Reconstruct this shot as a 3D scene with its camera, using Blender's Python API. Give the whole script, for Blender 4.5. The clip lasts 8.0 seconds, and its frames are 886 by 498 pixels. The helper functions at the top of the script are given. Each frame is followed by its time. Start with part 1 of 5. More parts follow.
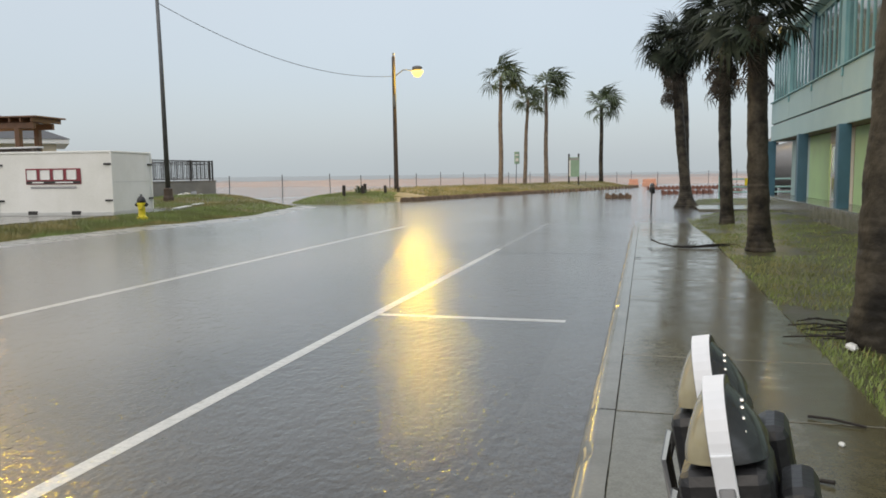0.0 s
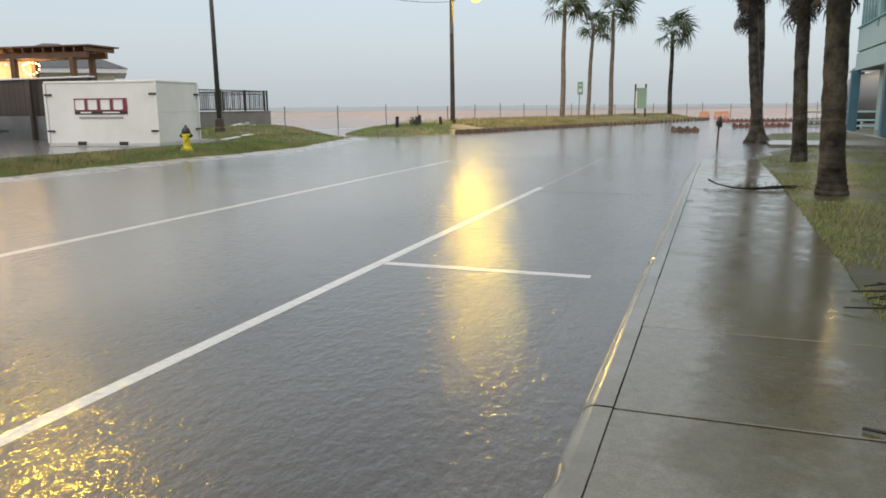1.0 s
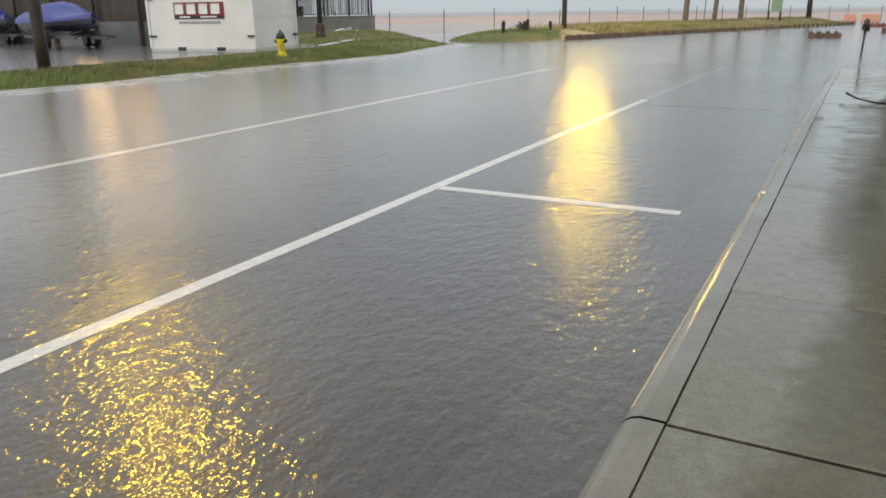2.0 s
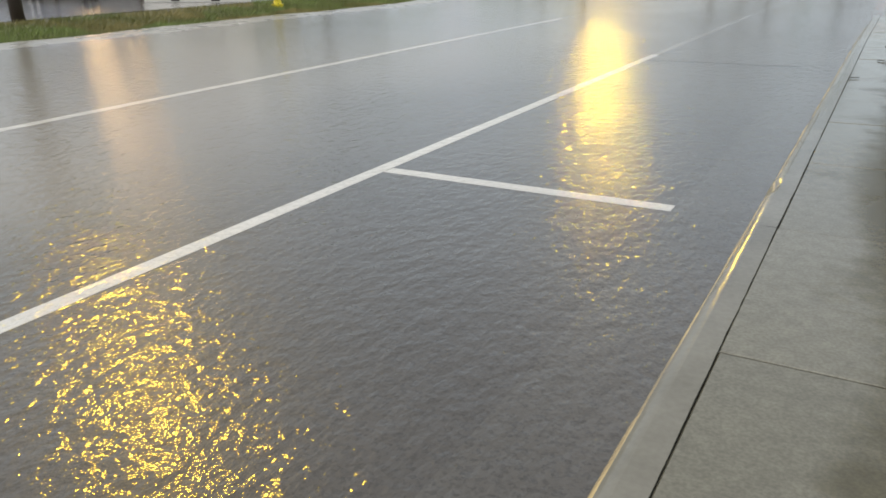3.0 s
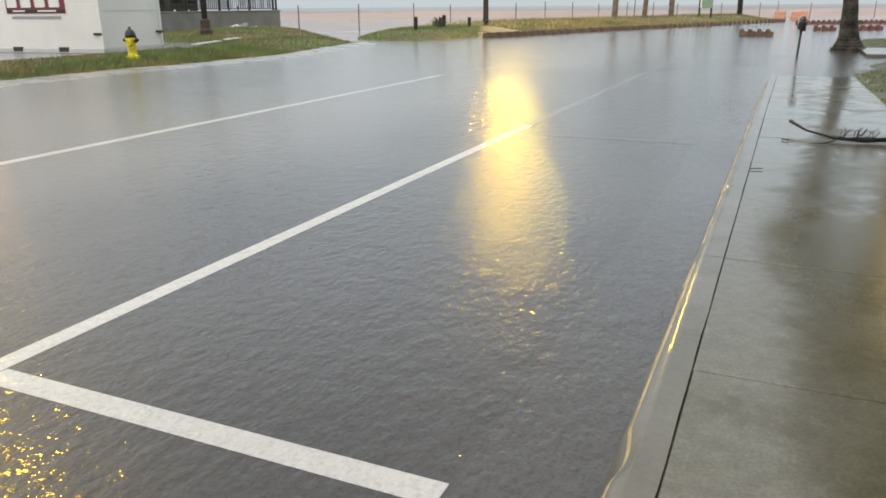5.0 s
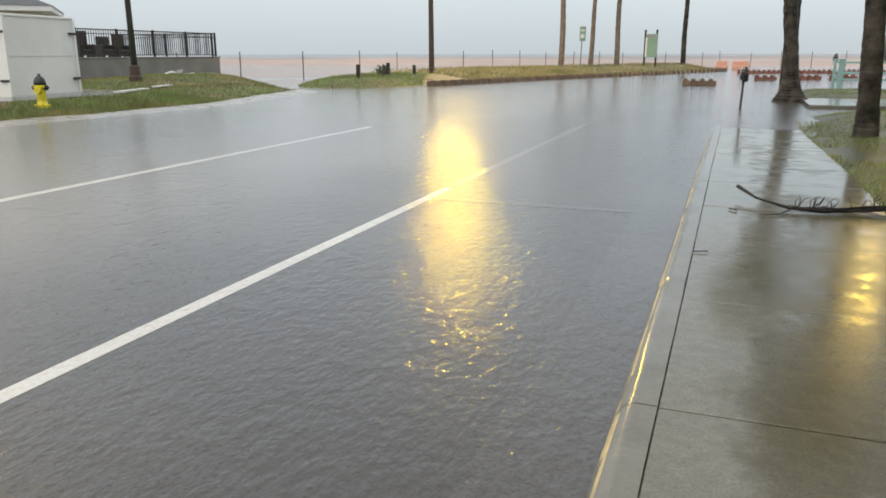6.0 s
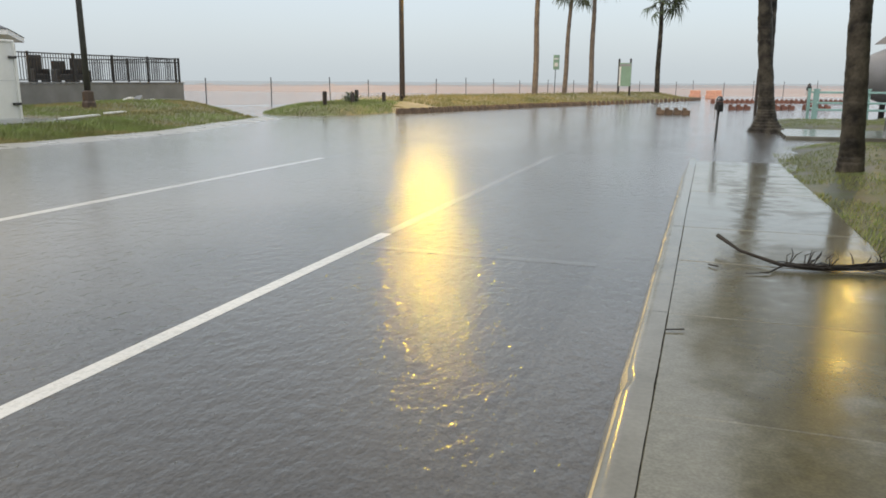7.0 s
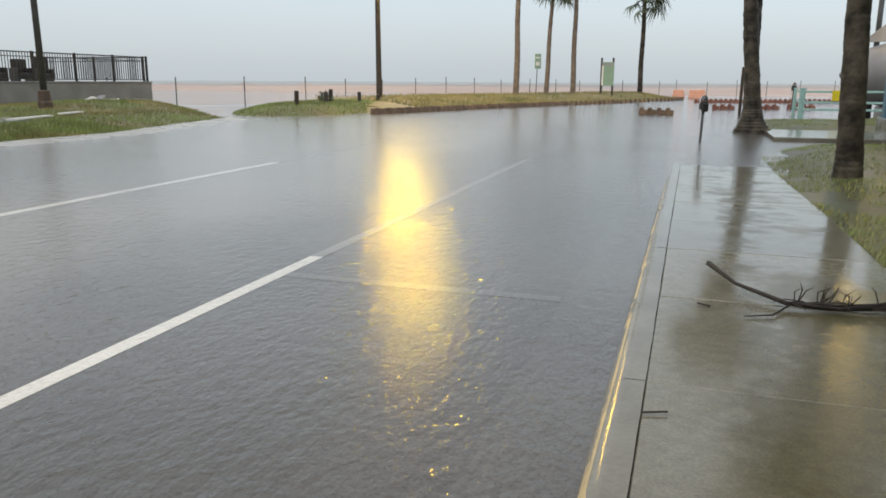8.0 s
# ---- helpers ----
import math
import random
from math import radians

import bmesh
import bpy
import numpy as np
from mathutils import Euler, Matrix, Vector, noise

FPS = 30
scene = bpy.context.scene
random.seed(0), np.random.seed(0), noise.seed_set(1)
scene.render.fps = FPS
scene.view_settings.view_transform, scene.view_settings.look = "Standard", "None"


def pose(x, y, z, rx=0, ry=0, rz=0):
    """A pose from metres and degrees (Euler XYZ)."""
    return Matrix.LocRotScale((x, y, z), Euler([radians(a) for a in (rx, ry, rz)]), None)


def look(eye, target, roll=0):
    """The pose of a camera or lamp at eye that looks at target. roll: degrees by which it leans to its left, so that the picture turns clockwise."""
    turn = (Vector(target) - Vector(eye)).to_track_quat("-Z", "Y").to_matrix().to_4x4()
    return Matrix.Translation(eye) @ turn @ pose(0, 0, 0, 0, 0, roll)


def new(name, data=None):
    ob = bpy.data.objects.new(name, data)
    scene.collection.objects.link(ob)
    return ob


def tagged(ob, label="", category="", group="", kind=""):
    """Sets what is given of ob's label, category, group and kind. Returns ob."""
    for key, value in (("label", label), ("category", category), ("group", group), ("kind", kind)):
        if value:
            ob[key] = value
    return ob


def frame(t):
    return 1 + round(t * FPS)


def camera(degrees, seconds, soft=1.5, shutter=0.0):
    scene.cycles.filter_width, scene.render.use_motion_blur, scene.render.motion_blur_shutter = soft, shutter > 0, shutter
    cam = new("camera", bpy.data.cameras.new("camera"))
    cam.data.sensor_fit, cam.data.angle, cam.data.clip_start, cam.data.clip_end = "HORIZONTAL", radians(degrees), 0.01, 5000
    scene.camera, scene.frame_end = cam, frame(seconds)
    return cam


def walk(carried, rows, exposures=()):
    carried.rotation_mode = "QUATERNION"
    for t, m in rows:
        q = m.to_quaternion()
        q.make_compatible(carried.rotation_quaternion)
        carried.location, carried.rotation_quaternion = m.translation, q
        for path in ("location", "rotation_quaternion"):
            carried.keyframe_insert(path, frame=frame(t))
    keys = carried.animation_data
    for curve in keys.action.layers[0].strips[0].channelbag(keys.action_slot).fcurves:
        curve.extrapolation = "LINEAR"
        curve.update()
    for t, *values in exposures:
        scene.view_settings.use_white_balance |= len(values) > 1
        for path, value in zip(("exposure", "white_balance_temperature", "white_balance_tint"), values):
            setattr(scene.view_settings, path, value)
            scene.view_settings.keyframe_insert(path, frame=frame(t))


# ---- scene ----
cam = camera(60.9, 8.0, soft=1.7)
PATH = [
    (0, (0.236, -0.596, 1.399), (-0.28, 1.327, 1.202), -0.7),
    (0.5, (0.386, -0.188, 1.426), (-0.189, 1.709, 1.162), -0.6),
    (1, (0.458, 0.337, 1.406), (-0.212, 2.184, 1.033), -0.5),
    (1.5, (0.511, 0.843, 1.365), (-0.315, 2.597, 0.876), -0.7),
    (2, (0.478, 1.349, 1.329), (-0.434, 3.025, 0.73), -0.8),
    (3.5, (0.381, 3.094, 1.27), (-0.563, 4.697, 0.537), -1.4),
    (4, (0.343, 3.667, 1.248), (-0.55, 5.306, 0.531), -1.3),
    (4.5, (0.315, 4.302, 1.245), (-0.525, 5.988, 0.573), -0.9),
    (5, (0.277, 4.845, 1.312), (-0.503, 6.582, 0.7), -0.5),
    (6.5, (0.239, 6.666, 1.328), (-0.416, 8.499, 0.868), 0.1),
    (7, (0.215, 7.19, 1.311), (-0.42, 9.036, 0.878), 0.3),
    (7.5, (0.194, 7.728, 1.296), (-0.42, 9.584, 0.873), 0.3),
    (8, (0.19, 8.269, 1.28), (-0.408, 10.127, 0.847), 0.3),
]
walk(cam, [(t, look(eye, target, roll)) for t, eye, target, roll in PATH],
     exposures=[(0, -0.14), (1, -0.06), (2, -0.04), (3.5, 0.03), (5, 0.09), (6.5, 0.10), (8, 0.02)])

# ---- world and large lights ----
world = bpy.data.worlds.new("rain_sky")
scene.world = world
world.use_nodes = True
wn, wl = world.node_tree.nodes, world.node_tree.links
wn.clear()
sky = wn.new("ShaderNodeTexSky")
sky.sky_type, sky.sun_disc = "NISHITA", False
sky.sun_elevation, sky.sun_rotation = radians(35), radians(200)
sky.air_density, sky.dust_density = 1.0, 4.0
bg_sky, bg_cloud = wn.new("ShaderNodeBackground"), wn.new("ShaderNodeBackground")
wl.new(sky.outputs[0], bg_sky.inputs[0])
bg_sky.inputs[1].default_value = 0.05
# an even rain-cloud layer, a little brighter overhead
geo = wn.new("ShaderNodeTexCoord")
sep = wn.new("ShaderNodeSeparateXYZ")
wl.new(geo.outputs["Generated"], sep.inputs[0])
ramp = wn.new("ShaderNodeValToRGB")
ramp.color_ramp.elements[0].position, ramp.color_ramp.elements[0].color = 0.0, (0.515, 0.57, 0.60, 1)
ramp.color_ramp.elements[1].position, ramp.color_ramp.elements[1].color = 1.0, (0.98, 0.97, 0.94, 1)
e = ramp.color_ramp.elements.new(0.13)
e.color = (0.555, 0.615, 0.665, 1)
wl.new(sep.outputs["Z"], ramp.inputs[0])
cl = wn.new("ShaderNodeTexNoise")
cl.inputs["Scale"].default_value, cl.inputs["Detail"].default_value = 2.2, 4.0
wl.new(geo.outputs["Generated"], cl.inputs["Vector"])
cm = wn.new("ShaderNodeMapRange")
cm.inputs["To Min"].default_value, cm.inputs["To Max"].default_value = 0.94, 1.06
wl.new(cl.outputs[0], cm.inputs["Value"])
wl.new(ramp.outputs[0], bg_cloud.inputs[0])
wl.new(cm.outputs[0], bg_cloud.inputs[1])
wadd, wout = wn.new("ShaderNodeAddShader"), wn.new("ShaderNodeOutputWorld")
wl.new(bg_sky.outputs[0], wadd.inputs[0])
wl.new(bg_cloud.outputs[0], wadd.inputs[1])
wl.new(wadd.outputs[0], wout.inputs[0])

sun = new("sun", bpy.data.lights.new("sun", "SUN"))
sun.data.energy, sun.data.angle, sun.data.color = 0.6, radians(40), (1.0, 0.98, 0.95)
sun.matrix_world = look((0, 0, 60), (-8, 22, 0))

SODIUM = (1.0, 0.62, 0.03)


def lamp_light(name, place, watts, color, radius):
    ob = new(name, bpy.data.lights.new(name, "POINT"))
    ob.data.energy, ob.data.color, ob.data.shadow_soft_size = watts, color, radius
    ob.location = place
    return ob


lamp_light("street_light_sea", (-12.95, 43.2, 7.45), 3500, SODIUM, 0.42)
# the yard lamp throws its light over the road
yard_lamp = new("street_light_yard", bpy.data.lights.new("street_light_yard", "SPOT"))
yard_lamp.data.energy, yard_lamp.data.color, yard_lamp.data.shadow_soft_size = 2150, SODIUM, 0.34
yard_lamp.data.spot_size, yard_lamp.data.spot_blend = radians(125), 0.7
yard_lamp.matrix_world = look((-12.5, 11.7, 8.85), (-1.0, 4.0, 0.0))
lamp_light("street_light_shop", (6.2, 40.9, 8.9), 300, SODIUM, 0.25)


# ---- materials ----
def material(name, color, rough=0.6, metal=0.0, scale=6.0, vary=0.25, bump=0.15, fine=60.0, hue=None, specular=0.5,
             coat=0.0, emit=None, strength=0.0, rand=0.0, coords="Object"):
    """A surface with variation at two scales, fine relief, and an optional second colour for stains."""
    m = bpy.data.materials.new(name)
    m.use_nodes = True
    n, l = m.node_tree.nodes, m.node_tree.links
    b = n["Principled BSDF"]
    tc = n.new("ShaderNodeTexCoord")
    big, small = n.new("ShaderNodeTexNoise"), n.new("ShaderNodeTexNoise")
    for t, s, d in ((big, scale, 5.0), (small, fine, 3.0)):
        t.inputs["Scale"].default_value, t.inputs["Detail"].default_value = s, d
        l.new(tc.outputs[coords], t.inputs["Vector"])
    r1 = n.new("ShaderNodeValToRGB")
    second = hue or tuple(c * (1 - vary) for c in color)
    r1.color_ramp.elements[0].position, r1.color_ramp.elements[0].color = 0.35, (*second, 1)
    r1.color_ramp.elements[1].position, r1.color_ramp.elements[1].color = 0.65, (*color, 1)
    l.new(big.outputs[0], r1.inputs[0])
    mr = n.new("ShaderNodeMapRange")
    mr.inputs["To Min"].default_value, mr.inputs["To Max"].default_value = 1 - vary * 0.7, 1 + vary * 0.7
    l.new(small.outputs[0], mr.inputs["Value"])
    mix = n.new("ShaderNodeMix")
    mix.data_type, mix.blend_type = "RGBA", "MULTIPLY"
    mix.inputs[0].default_value = 1.0
    l.new(r1.outputs[0], mix.inputs[6])
    l.new(mr.outputs[0], mix.inputs[7])
    last = mix.outputs[2]
    if rand:
        oi, rr, mx = n.new("ShaderNodeObjectInfo"), n.new("ShaderNodeMapRange"), n.new("ShaderNodeMix")
        rr.inputs["To Min"].default_value, rr.inputs["To Max"].default_value = 1 - rand, 1 + rand
        mx.data_type, mx.blend_type = "RGBA", "MULTIPLY"
        mx.inputs[0].default_value = 1.0
        l.new(oi.outputs["Random"], rr.inputs["Value"])
        l.new(last, mx.inputs[6])
        l.new(rr.outputs[0], mx.inputs[7])
        last = mx.outputs[2]
    l.new(last, b.inputs["Base Color"])
    rm = n.new("ShaderNodeMapRange")
    rm.inputs["To Min"].default_value, rm.inputs["To Max"].default_value = max(0.02, rough * 0.75), min(1, rough * 1.25)
    l.new(big.outputs[0], rm.inputs["Value"])
    l.new(rm.outputs[0], b.inputs["Roughness"])
    b.inputs["Metallic"].default_value = metal
    b.inputs["Specular IOR Level"].default_value = specular
    b.inputs["Coat Weight"].default_value = coat
    b.inputs["Coat Roughness"].default_value = 0.12
    if bump:
        bp = n.new("ShaderNodeBump")
        bp.inputs["Strength"].default_value, bp.inputs["Distance"].default_value = bump, 0.01
        l.new(small.outputs[0], bp.inputs["Height"])
        l.new(bp.outputs[0], b.inputs["Normal"])
    if emit:
        b.inputs["Emission Color"].default_value = (*emit, 1)
        b.inputs["Emission Strength"].default_value = strength
    return m


def wet_road_material():
    """Asphalt under a thin moving sheet of rain water: aggregate, stains, wind ripples and drops."""
    m = bpy.data.materials.new("wet_asphalt")
    m.use_nodes = True
    n, l = m.node_tree.nodes, m.node_tree.links
    b = n["Principled BSDF"]
    tc = n.new("ShaderNodeTexCoord")

    def tex(kind, scale, detail=3.0, stretch=None):
        t = n.new(kind)
        t.inputs["Scale"].default_value = scale
        if "Detail" in t.inputs:
            t.inputs["Detail"].default_value = detail
        if stretch:
            mp = n.new("ShaderNodeMapping")
            mp.inputs["Scale"].default_value = stretch
            l.new(tc.outputs["Object"], mp.inputs["Vector"])
            l.new(mp.outputs[0], t.inputs["Vector"])
        else:
            l.new(tc.outputs["Object"], t.inputs["Vector"])
        return t

    stains = tex("ShaderNodeTexNoise", 0.35, 6)
    grit = tex("ShaderNodeTexVoronoi", 70)
    ramp = n.new("ShaderNodeValToRGB")
    ramp.color_ramp.elements[0].position, ramp.color_ramp.elements[0].color = 0.3, (0.025, 0.023, 0.021, 1)
    ramp.color_ramp.elements[1].position, ramp.color_ramp.elements[1].color = 0.7, (0.050, 0.046, 0.042, 1)
    l.new(stains.outputs[0], ramp.inputs[0])
    gm = n.new("ShaderNodeMapRange")
    gm.inputs["To Min"].default_value, gm.inputs["To Max"].default_value = 0.55, 1.5
    sepc = n.new("ShaderNodeSeparateColor")
    l.new(grit.outputs["Color"], sepc.inputs[0])
    l.new(sepc.outputs[0], gm.inputs["Value"])
    mix = n.new("ShaderNodeMix")
    mix.data_type, mix.blend_type = "RGBA", "MULTIPLY"
    mix.inputs[0].default_value = 1.0
    l.new(ramp.outputs[0], mix.inputs[6])
    l.new(gm.outputs[0], mix.inputs[7])
    # silty tint, made pale to stand in for sky sheen on calm water
    silt_sheen = n.new("ShaderNodeMix")
    silt_sheen.data_type = "RGBA"
    silt_sheen.inputs[7].default_value = (0.195, 0.175, 0.145, 1)
    l.new(mix.outputs[2], silt_sheen.inputs[6])
    l.new(silt_sheen.outputs[2], b.inputs["Base Color"])
    ripple = tex("ShaderNodeTexNoise", 6.5, 3, (1.7, 1.0, 1.0))
    chop = tex("ShaderNodeTexNoise", 15, 3, (1.6, 1.0, 1.0))
    drops = tex("ShaderNodeTexNoise", 48, 2)
    h1, h2 = n.new("ShaderNodeMath"), n.new("ShaderNodeMath")
    h1.operation = h2.operation = "MULTIPLY_ADD"
    h1.inputs[1].default_value, h2.inputs[1].default_value = 0.62, 0.12
    l.new(chop.outputs[0], h1.inputs[0])
    l.new(ripple.outputs[0], h1.inputs[2])
    l.new(drops.outputs[0], h2.inputs[0])
    l.new(h1.outputs[0], h2.inputs[2])
    bp = n.new("ShaderNodeBump")
    bp.inputs["Distance"].default_value = 0.0125
    # deeper, calmer water over the traffic lanes and towards the flooded end
    xyz, drift = n.new("ShaderNodeSeparateXYZ"), tex("ShaderNodeTexNoise", 0.28, 4)
    l.new(tc.outputs["Object"], xyz.inputs[0])
    off = n.new("ShaderNodeMath")
    off.operation = "MULTIPLY_ADD"
    off.inputs[1].default_value = 3.2
    l.new(drift.outputs[0], off.inputs[0])
    l.new(xyz.outputs["X"], off.inputs[2])
    lane, far = n.new("ShaderNodeMapRange"), n.new("ShaderNodeMapRange")
    for node, lo, hi, top in ((lane, -0.9, -3.6, 1.0), (far, 17.0, 34.0, 0.25)):
        node.interpolation_type = "SMOOTHSTEP"
        node.inputs["From Min"].default_value, node.inputs["From Max"].default_value = lo, hi
        node.inputs["To Max"].default_value = top
    l.new(off.outputs[0], lane.inputs["Value"])
    l.new(xyz.outputs["Y"], far.inputs["Value"])
    calm = n.new("ShaderNodeMath")
    calm.operation = "MAXIMUM"
    l.new(lane.outputs[0], calm.inputs[0])
    l.new(far.outputs[0], calm.inputs[1])
    murk_sheen = n.new("ShaderNodeMath")
    murk_sheen.operation = "MULTIPLY"
    murk_sheen.name = "murk_sheen"
    murk_sheen.inputs[1].default_value = 0.60
    l.new(calm.outputs[0], murk_sheen.inputs[0])
    l.new(murk_sheen.outputs[0], silt_sheen.inputs[0])
    swell = n.new("ShaderNodeMapRange")
    swell.inputs["To Min"].default_value, swell.inputs["To Max"].default_value = 1.0, 0.72
    l.new(calm.outputs[0], swell.inputs["Value"])
    l.new(swell.outputs[0], bp.inputs["Strength"])
    l.new(h2.outputs[0], bp.inputs["Height"])
    l.new(bp.outputs[0], b.inputs["Normal"])
    pud = n.new("ShaderNodeMapRange")
    pud.inputs["From Min"].default_value, pud.inputs["From Max"].default_value = 0.35, 0.65
    pud.inputs["To Min"].default_value, pud.inputs["To Max"].default_value = 0.06, 0.09
    l.new(stains.outputs[0], pud.inputs["Value"])
    l.new(pud.outputs[0], b.inputs["Roughness"])
    b.inputs["IOR"].default_value = 1.45
    b.inputs["Coat Weight"].default_value = 0.62
    b.inputs["Coat Roughness"].default_value = 0.41
    b.inputs["Coat IOR"].default_value = 1.33
    film = n.new("ShaderNodeBump")
    film.inputs["Strength"].default_value, film.inputs["Distance"].default_value = 1.0, 0.0042
    l.new(h1.outputs[0], film.inputs["Height"])
    l.new(film.outputs[0], b.inputs["Coat Normal"])
    return m


M_ROAD = wet_road_material()


def paint_on_road(name, dark, light):
    m = M_ROAD.copy()
    m.name = name
    cr = [nd for nd in m.node_tree.nodes if nd.type == "VALTORGB"][0].color_ramp
    cr.elements[0].color, cr.elements[1].color = (*dark, 1), (*light, 1)
    speckle = [nd for nd in m.node_tree.nodes if nd.type == "MAP_RANGE" and nd.inputs["To Max"].default_value > 1.2][0]
    m.node_tree.nodes["murk_sheen"].inputs[1].default_value = 0.12
    speckle.inputs["To Min"].default_value, speckle.inputs["To Max"].default_value = 0.82, 1.1
    return m


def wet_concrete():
    """Rain-wet sidewalk concrete: broom grain, darker olive blotches away from the kerb, thin puddles."""
    m = bpy.data.materials.new("wet_concrete")
    m.use_nodes = True
    n, l = m.node_tree.nodes, m.node_tree.links
    b = n["Principled BSDF"]
    tc = n.new("ShaderNodeTexCoord")

    def tex(scale, detail, rough=0.55):
        t = n.new("ShaderNodeTexNoise")
        t.inputs["Scale"].default_value, t.inputs["Detail"].default_value, t.inputs["Roughness"].default_value = scale, detail, rough
        l.new(tc.outputs["Object"], t.inputs["Vector"])
        return t

    def spread(value, lo, hi, a=0.0, c=1.0):
        r = n.new("ShaderNodeMapRange")
        r.interpolation_type = "SMOOTHSTEP"
        for key, v in (("From Min", lo), ("From Max", hi), ("To Min", a), ("To Max", c)):
            r.inputs[key].default_value = v
        l.new(value, r.inputs["Value"])
        return r.outputs[0]

    def calc(op, a, c):
        q = n.new("ShaderNodeMath")
        q.operation = op
        for k, v in enumerate((a, c)):
            if isinstance(v, float):
                q.inputs[k].default_value = v
            else:
                l.new(v, q.inputs[k])
        return q.outputs[0]

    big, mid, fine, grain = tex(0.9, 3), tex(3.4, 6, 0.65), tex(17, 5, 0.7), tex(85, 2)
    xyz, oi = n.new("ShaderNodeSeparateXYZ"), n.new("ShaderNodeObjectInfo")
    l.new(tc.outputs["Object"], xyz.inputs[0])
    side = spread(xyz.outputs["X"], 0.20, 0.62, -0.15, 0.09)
    # blotches ease off between y 11 and 14.5
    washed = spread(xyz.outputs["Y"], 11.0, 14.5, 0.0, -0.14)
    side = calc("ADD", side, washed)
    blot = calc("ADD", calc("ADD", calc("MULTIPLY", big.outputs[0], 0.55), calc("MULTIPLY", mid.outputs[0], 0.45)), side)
    olive_mask = spread(blot, 0.41, 0.57)
    cmix, gmix = n.new("ShaderNodeMix"), n.new("ShaderNodeMix")
    for q in (cmix, gmix):
        q.data_type = "RGBA"
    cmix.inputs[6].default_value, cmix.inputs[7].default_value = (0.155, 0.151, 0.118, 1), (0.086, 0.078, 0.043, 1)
    l.new(olive_mask, cmix.inputs[0])
    gmix.blend_type = "MULTIPLY"
    gmix.inputs[0].default_value = 1.0
    tone = calc("MULTIPLY", calc("MULTIPLY", spread(fine.outputs[0], 0.25, 0.75, 0.82, 1.15), spread(grain.outputs[0], 0.3, 0.7, 0.86, 1.14)),
                calc("ADD", calc("MULTIPLY", oi.outputs["Random"], 0.16), 0.92))
    l.new(cmix.outputs[2], gmix.inputs[6])
    l.new(tone, gmix.inputs[7])
    l.new(gmix.outputs[2], b.inputs["Base Color"])
    l.new(calc("ADD", calc("MULTIPLY", olive_mask, 0.10), spread(mid.outputs[0], 0.35, 0.65, 0.09, 0.17)), b.inputs["Roughness"])
    bp = n.new("ShaderNodeBump")
    bp.inputs["Strength"].default_value, bp.inputs["Distance"].default_value = 0.13, 0.0016
    l.new(calc("ADD", fine.outputs[0], calc("MULTIPLY", grain.outputs[0], 0.35)), bp.inputs["Height"])
    l.new(bp.outputs[0], b.inputs["Normal"])
    b.inputs["Specular IOR Level"].default_value = 0.5
    return m


M_PAINT = paint_on_road("road_paint", (0.44, 0.44, 0.43), (0.60, 0.60, 0.58))
# paint darkened to stand in for sky sheen hiding the far lines
M_PAINT_SHEEN_DIM = paint_on_road("sheen_dimmed_road_paint", (0.10, 0.10, 0.10), (0.19, 0.19, 0.185))
M_PAINT_SHEEN_LOST = paint_on_road("sheen_hidden_road_paint", (0.055, 0.054, 0.052), (0.105, 0.104, 0.10))
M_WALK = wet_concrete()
# yellow paint remnants, with the lamp's glint painted along the wet nose
M_NOSE = material("yellow_kerb_paint_with_glint", (0.66, 0.52, 0.25), 0.16, scale=3.2, vary=0.3, bump=0.3, fine=50, hue=(0.34, 0.28, 0.17))
M_KERB = material("kerb_concrete", (0.185, 0.18, 0.152), 0.14, scale=2.5, vary=0.25, bump=0.10, fine=45, hue=(0.13, 0.125, 0.10))
M_JOINT = material("joint_filler", (0.026, 0.023, 0.018), 0.7, scale=8, specular=0.05)
# sand colour paled to stand in for rain haze over the beach
M_SAND = material("hazed_wet_sand", (0.50, 0.425, 0.375), 0.5, scale=0.12, vary=0.2, bump=0.3, fine=3, hue=(0.44, 0.36, 0.315))
M_VERGE_SAND = material("sand_wash", (0.34, 0.325, 0.285), 0.28, scale=1.2, vary=0.25, bump=0.4, fine=30)
M_SOIL = material("turf_soil", (0.13, 0.145, 0.065), 0.6, scale=1.1, vary=0.45, bump=0.9, fine=26, hue=(0.12, 0.10, 0.05))
# island turf yellowed to carry the street lamp's light in its colour
M_ISLE = material("dry_lamplit_turf", (0.22, 0.18, 0.075), 0.6, scale=0.6, vary=0.4, bump=0.8, fine=14, hue=(0.30, 0.25, 0.16))
M_LAWN = material("muddy_lawn", (0.068, 0.082, 0.025), 0.42, scale=2.2, vary=0.4, bump=0.8, fine=22, hue=(0.058, 0.050, 0.032), specular=0.35)
M_BLADE = material("grass_blade", (0.225, 0.300, 0.085), 0.42, scale=0.8, vary=0.4, bump=0, fine=5, hue=(0.165, 0.180, 0.060))
# dry yellow, raised to also carry lamplight on the island grass
M_DRY_LAMPLIT = material("dry_and_lamplit_blade", (0.32, 0.27, 0.11), 0.5, scale=0.7, vary=0.35, bump=0, fine=5, hue=(0.15, 0.16, 0.045))
# sea lightened so its colour carries the haze at the horizon
M_SEA = material("hazed_sea_water", (0.32, 0.335, 0.335), 0.5, scale=0.05, vary=0.2, bump=0.4, fine=0.6)
M_WHITE = material("container_white", (0.78, 0.78, 0.75), 0.45, scale=0.9, vary=0.07, bump=0.05, fine=14, hue=(0.70, 0.70, 0.66))
M_SEAM = material("container_grey", (0.55, 0.56, 0.55), 0.45, scale=2, vary=0.12)
